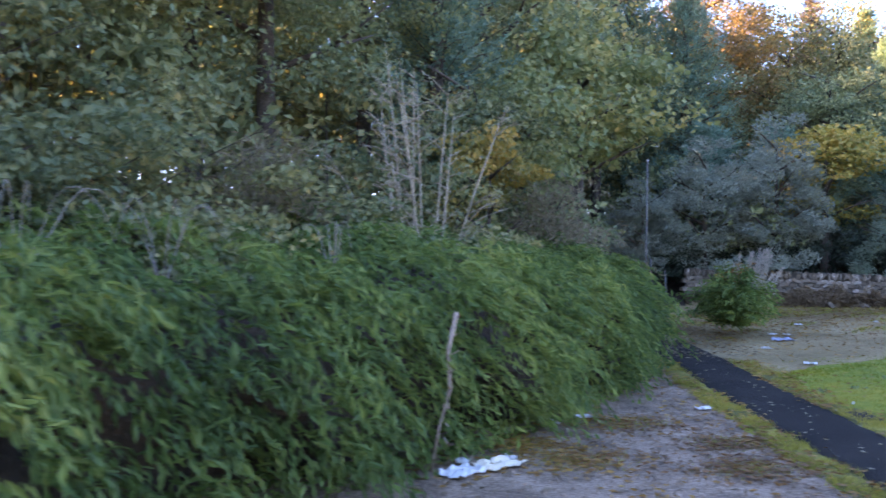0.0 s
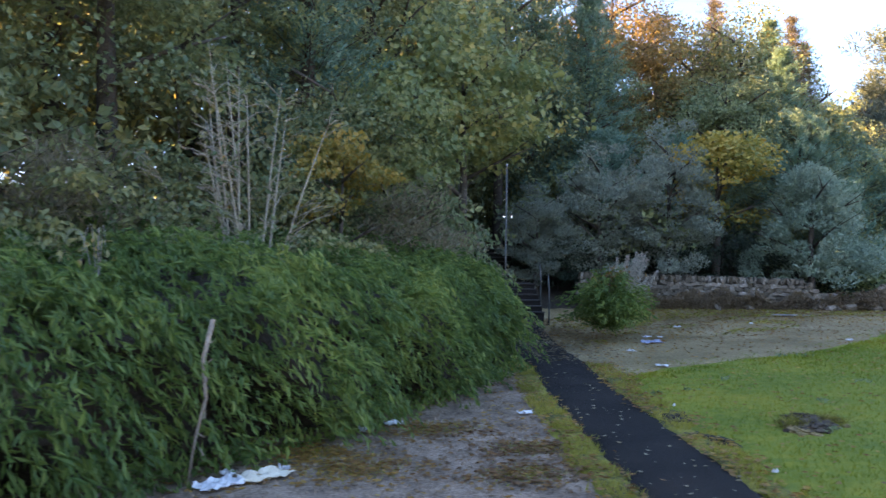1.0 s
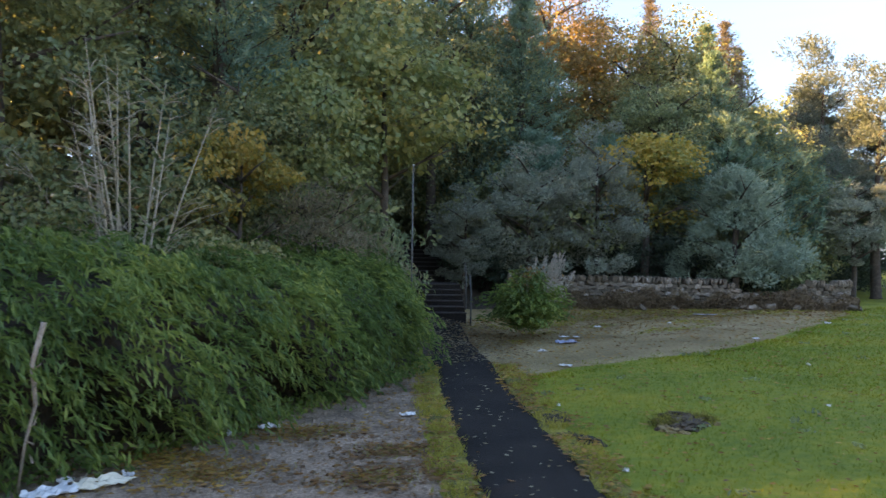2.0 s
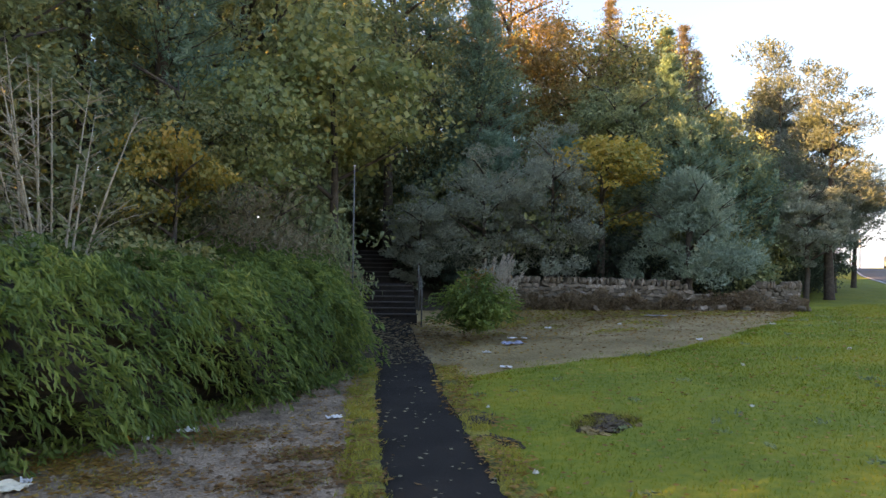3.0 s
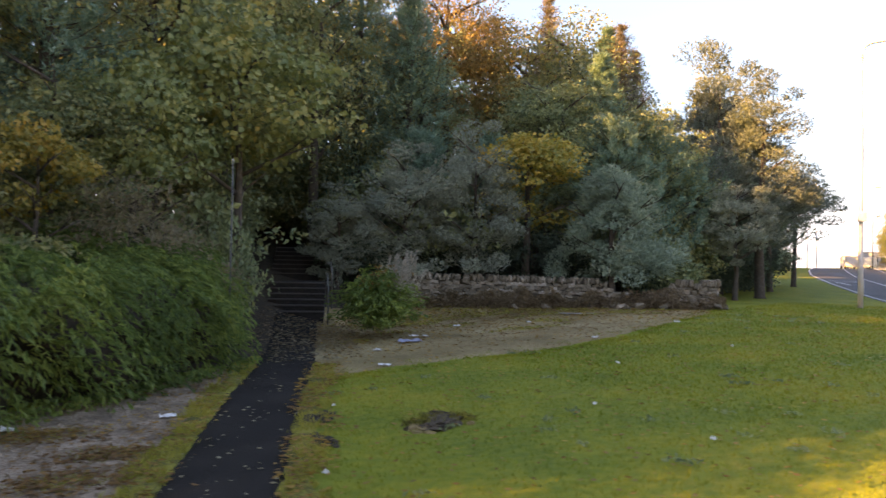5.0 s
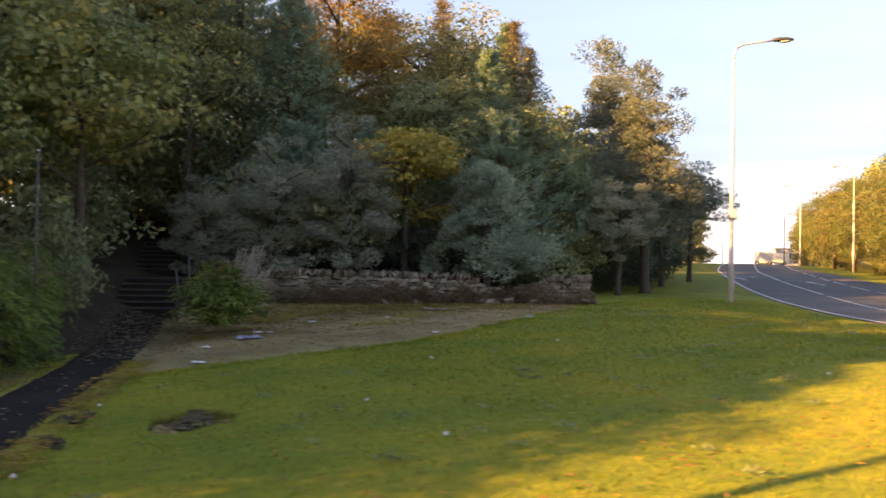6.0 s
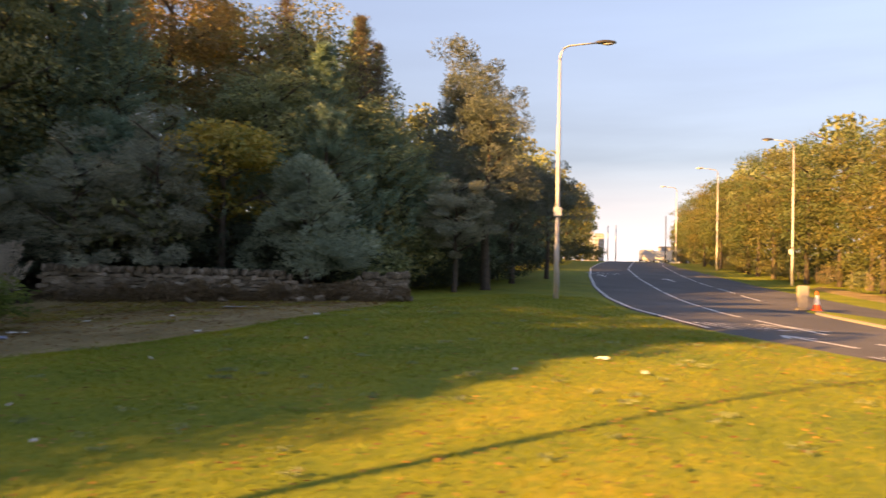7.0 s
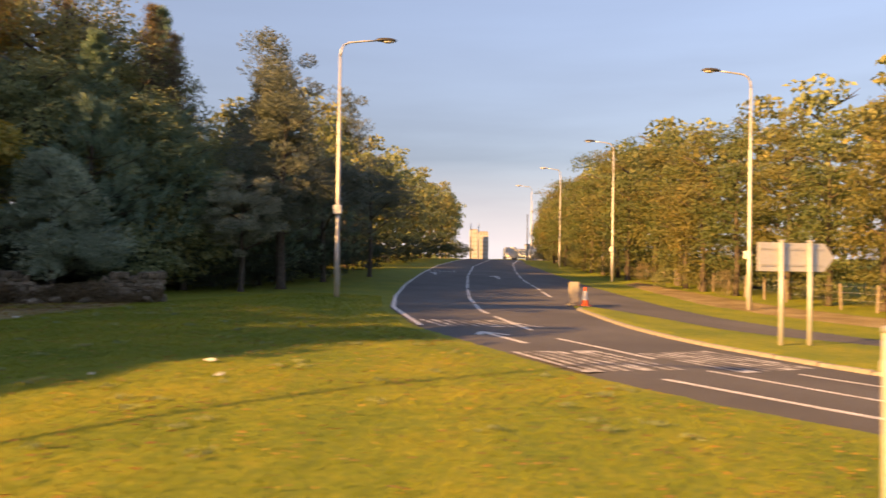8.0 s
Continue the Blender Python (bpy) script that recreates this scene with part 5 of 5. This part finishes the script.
x1, y1 = beside(-.95, -.55, 11000, PATH_LINE[:5])
x2, y2 = beside(.55, .95, 10000, PATH_LINE[:5])
x, y = np.r_[x1, x2], np.r_[y1, y2]
keep = np.array([noise.noise(Vector((a * 2.3, b * 2.3, 0))) + .5 * noise.noise(Vector((a * 6, b * 6, 4))) > -.04 for a, b in zip(x, y)])
x, y = x[keep], y[keep]
tagged(blades("verge_grass", x, y, height(x, y) + .025, .06, .016, VERGE_LEAF, lean=.7), "tufts of yellow-green grass along the path", "grass", kind="stuff")


def fallen(name, x, y, lift, size, label, mat=FALLEN):
    n = len(x)
    c = np.stack([x, y, height(x, y) + lift + rng.uniform(.004, .03, n)], 1)
    v, f = leaves(c, size, .7, spread=.2, out=np.stack([rng.normal(size=n), rng.normal(size=n), rng.normal(0, .12, n)], 1))
    # lay them down: flatten each leaf towards the ground
    z0f = np.repeat(c[:, 2], 4)
    v[:, 2] = z0f + (v[:, 2] - z0f) * .35
    tagged(mesh_object(name, v, f, mat), label, "leaves", kind="stuff")


x, y = scatter(8500, 6, 25, -7.5, 17, lawn)
fallen("fallen_leaves", x, y, .04, .072, "brown and yellow leaves scattered on the lawn")
x, y = beside(-.55, .55, 300)
fallen("fallen_leaves", x, y, .045, .06, "pale wet fallen leaves on the footpath", DRY)
x1, y1 = beside(-1.0, -.48, 900, PATH_LINE[:5])
x2, y2 = beside(.42, 1.05, 2000, PATH_LINE[:5])
x, y = np.r_[x1, x2], np.r_[y1, y2]
keep = np.array([noise.noise(Vector((a * 1.4, b * 1.4, 5))) > -.12 for a, b in zip(x, y)])
fallen("fallen_leaves", x[keep], y[keep], .04, .085, "brown leaves caught along the path's edges")
# ragged grass where the lawn gives way to soil
x, y = beside(-.1, .6, 3000, LAWN_EDGE)
x2, y2 = beside(-.6, .3, 2600, LAWN_EDGE)
x, y = np.r_[x, x2], np.r_[y, y2]
keep = np.array([noise.noise(Vector((a * 1.8, b * 1.8, 7))) > -.1 for a, b in zip(x, y)])
x, y = x[keep], y[keep]
tagged(blades("edge_grass", x, y, height(x, y) + .01, .04, .018, BLADE, lean=.8), "ragged grass at the edge of the lawn", "grass", kind="stuff")
approach = [(8.7, 12.8), (9.2, 14.6), (9.7, 16.4), (10.1, 18.0)]
x, y = beside(-1.0, 1.3, 1700, approach)
keep = rng.uniform(0, 1, len(x)) < np.clip((y - 12.4) / 4.0, 0, 1)
fallen("fallen_leaves", x[keep], y[keep], .045, .10, "drift of dead leaves before the steps", DEAD)
x, y = beside(-.6, .9, 420, approach)
fallen("fallen_leaves", x, y, .05, .09, "pale leaves strewn before the steps", DRY)
bed = [tuple(p) for p in LAWN_EDGE] + [(23.0, 17.0), (21.4, 18.3), (19, 19.2), (14.6, 20.6), (10.6, 18.2), (9.5, 15.6), (9.0, 13.0)]
x, y = scatter(26000, 8, 24, 10, 21, bed)
keep = rng.uniform(0, 1, len(x)) < np.clip(.2 + .13 * (y - 12.8 + .1 * (x - 12)), .1, 1)
fallen("fallen_leaves", x[keep], y[keep], .02, .08, "fallen leaves on the bare soil")
x, y = scatter(24000, 8, 24, 13, 21, bed)
keep = np.array([noise.noise(Vector((a * .7, b * 1.1, 9))) + .16 * (b - 17.2 + .12 * (a - 14)) > .05 for a, b in zip(x, y)])
fallen("ground_moss", x[keep], y[keep], .015, .09, "yellow-green moss creeping over bare soil", VERGE_LEAF)
gravel_poly = [(-2, 3.6), (0, 6.4), (1.9, 7.4), (4, 9.2), (5.5, 10.7), (7.6, 12.6), (6.9, 10.8), (5.85, 7.6), (5.3, 5.6), (4.0, .6), (2, -2)]
x, y = scatter(9000, -2, 8, -2, 13, gravel_poly)
keep = np.array([noise.noise(Vector((a * .9, b * .9, 3))) > -.06 for a, b in zip(x, y)])
fallen("fallen_leaves", x[keep], y[keep], .015, .085, "fallen leaves lying on the gravel")
x, y = scatter(2600, -2, 8, -2, 13, gravel_poly)
fallen("fallen_leaves", x, y, .012, .09, "dark rotted leaves trodden into the gravel", DEAD)
# stones of the gravel that stand out
x, y = scatter(9000, .5, 8, 2, 13, gravel_poly)
n = len(x)
c = np.stack([x, y, height(x, y) + .016], 1)
s = rng.uniform(.008, .035, n)
corner = np.array([[1, 0, 0], [-.4, .9, 0], [-.6, -.8, 0], [0, 0, .8]])
v = (c[:, None] + corner[None] * s[:, None, None] * rng.uniform(.6, 1.3, (n, 4, 1))).reshape(-1, 3)
i = np.arange(n)[:, None] * 4
f = np.concatenate([i + np.array([[0, 1, 3]]), i + np.array([[1, 2, 3]]), i + np.array([[2, 0, 3]])])
tagged(mesh_object("gravel_stones", v, f, GRAVEL), "loose grey stones on the gravel strip", "gravel", kind="stuff")
# moss and weeds on the gravel
n = 3200
k = rng.integers(0, 5, n)
spot = np.array([(4.55, 8.45, .5), (3.3, 7.0, .45), (5.3, 7.3, .35), (4.9, 6.4, .4), (2.9, 7.7, .35)])
x, y = spot[k, 0] + rng.normal(0, 1, n) * spot[k, 2] * .6, spot[k, 1] + rng.normal(0, 1, n) * spot[k, 2] * .4
tagged(blades("gravel_weeds", x, y, height(x, y) + .012, .035, .016, VERGE_LEAF, lean=.9), "yellow-green weeds spreading over gravel", "weeds", kind="stuff")
x, y = spot[k, 0] + rng.normal(0, 1, n) * spot[k, 2], spot[k, 1] + rng.normal(0, 1, n) * spot[k, 2] * .6
fallen("fallen_leaves", x[:2000], y[:2000], .02, .08, "russet leaves gathered on the gravel")
# darker rosettes and tufts in the lawn
x, y = scatter(180, 6, 24, -7, 15, lawn)
k = np.repeat(np.arange(len(x)), 16)
c = np.stack([x[k] + rng.normal(0, .06, len(k)), y[k] + rng.normal(0, .06, len(k)), height(x[k], y[k]) + rng.uniform(.03, .06, len(k))], 1)
v, f = leaves(c, .07, .4, out=np.array([0, 0, .3]))
tagged(mesh_object("lawn_weeds", v, f, GREEN_LEAF), "dark rosettes of weeds in the lawn", "weeds", kind="stuff")
# weeds along the hedge's foot
x, y = beside(-.4, .14, 4200, HEDGE_FOOT)
c = np.stack([x, y, height(x, y) + rng.uniform(.02, .16, len(x))], 1)
v, f = leaves(c, .08, .5, out=np.array([0, 0, .4]))
tagged(mesh_object("low_weeds", v, f, HEDGE_LEAF), "low green weeds at the foot of the hedge", "weeds", kind="stuff")
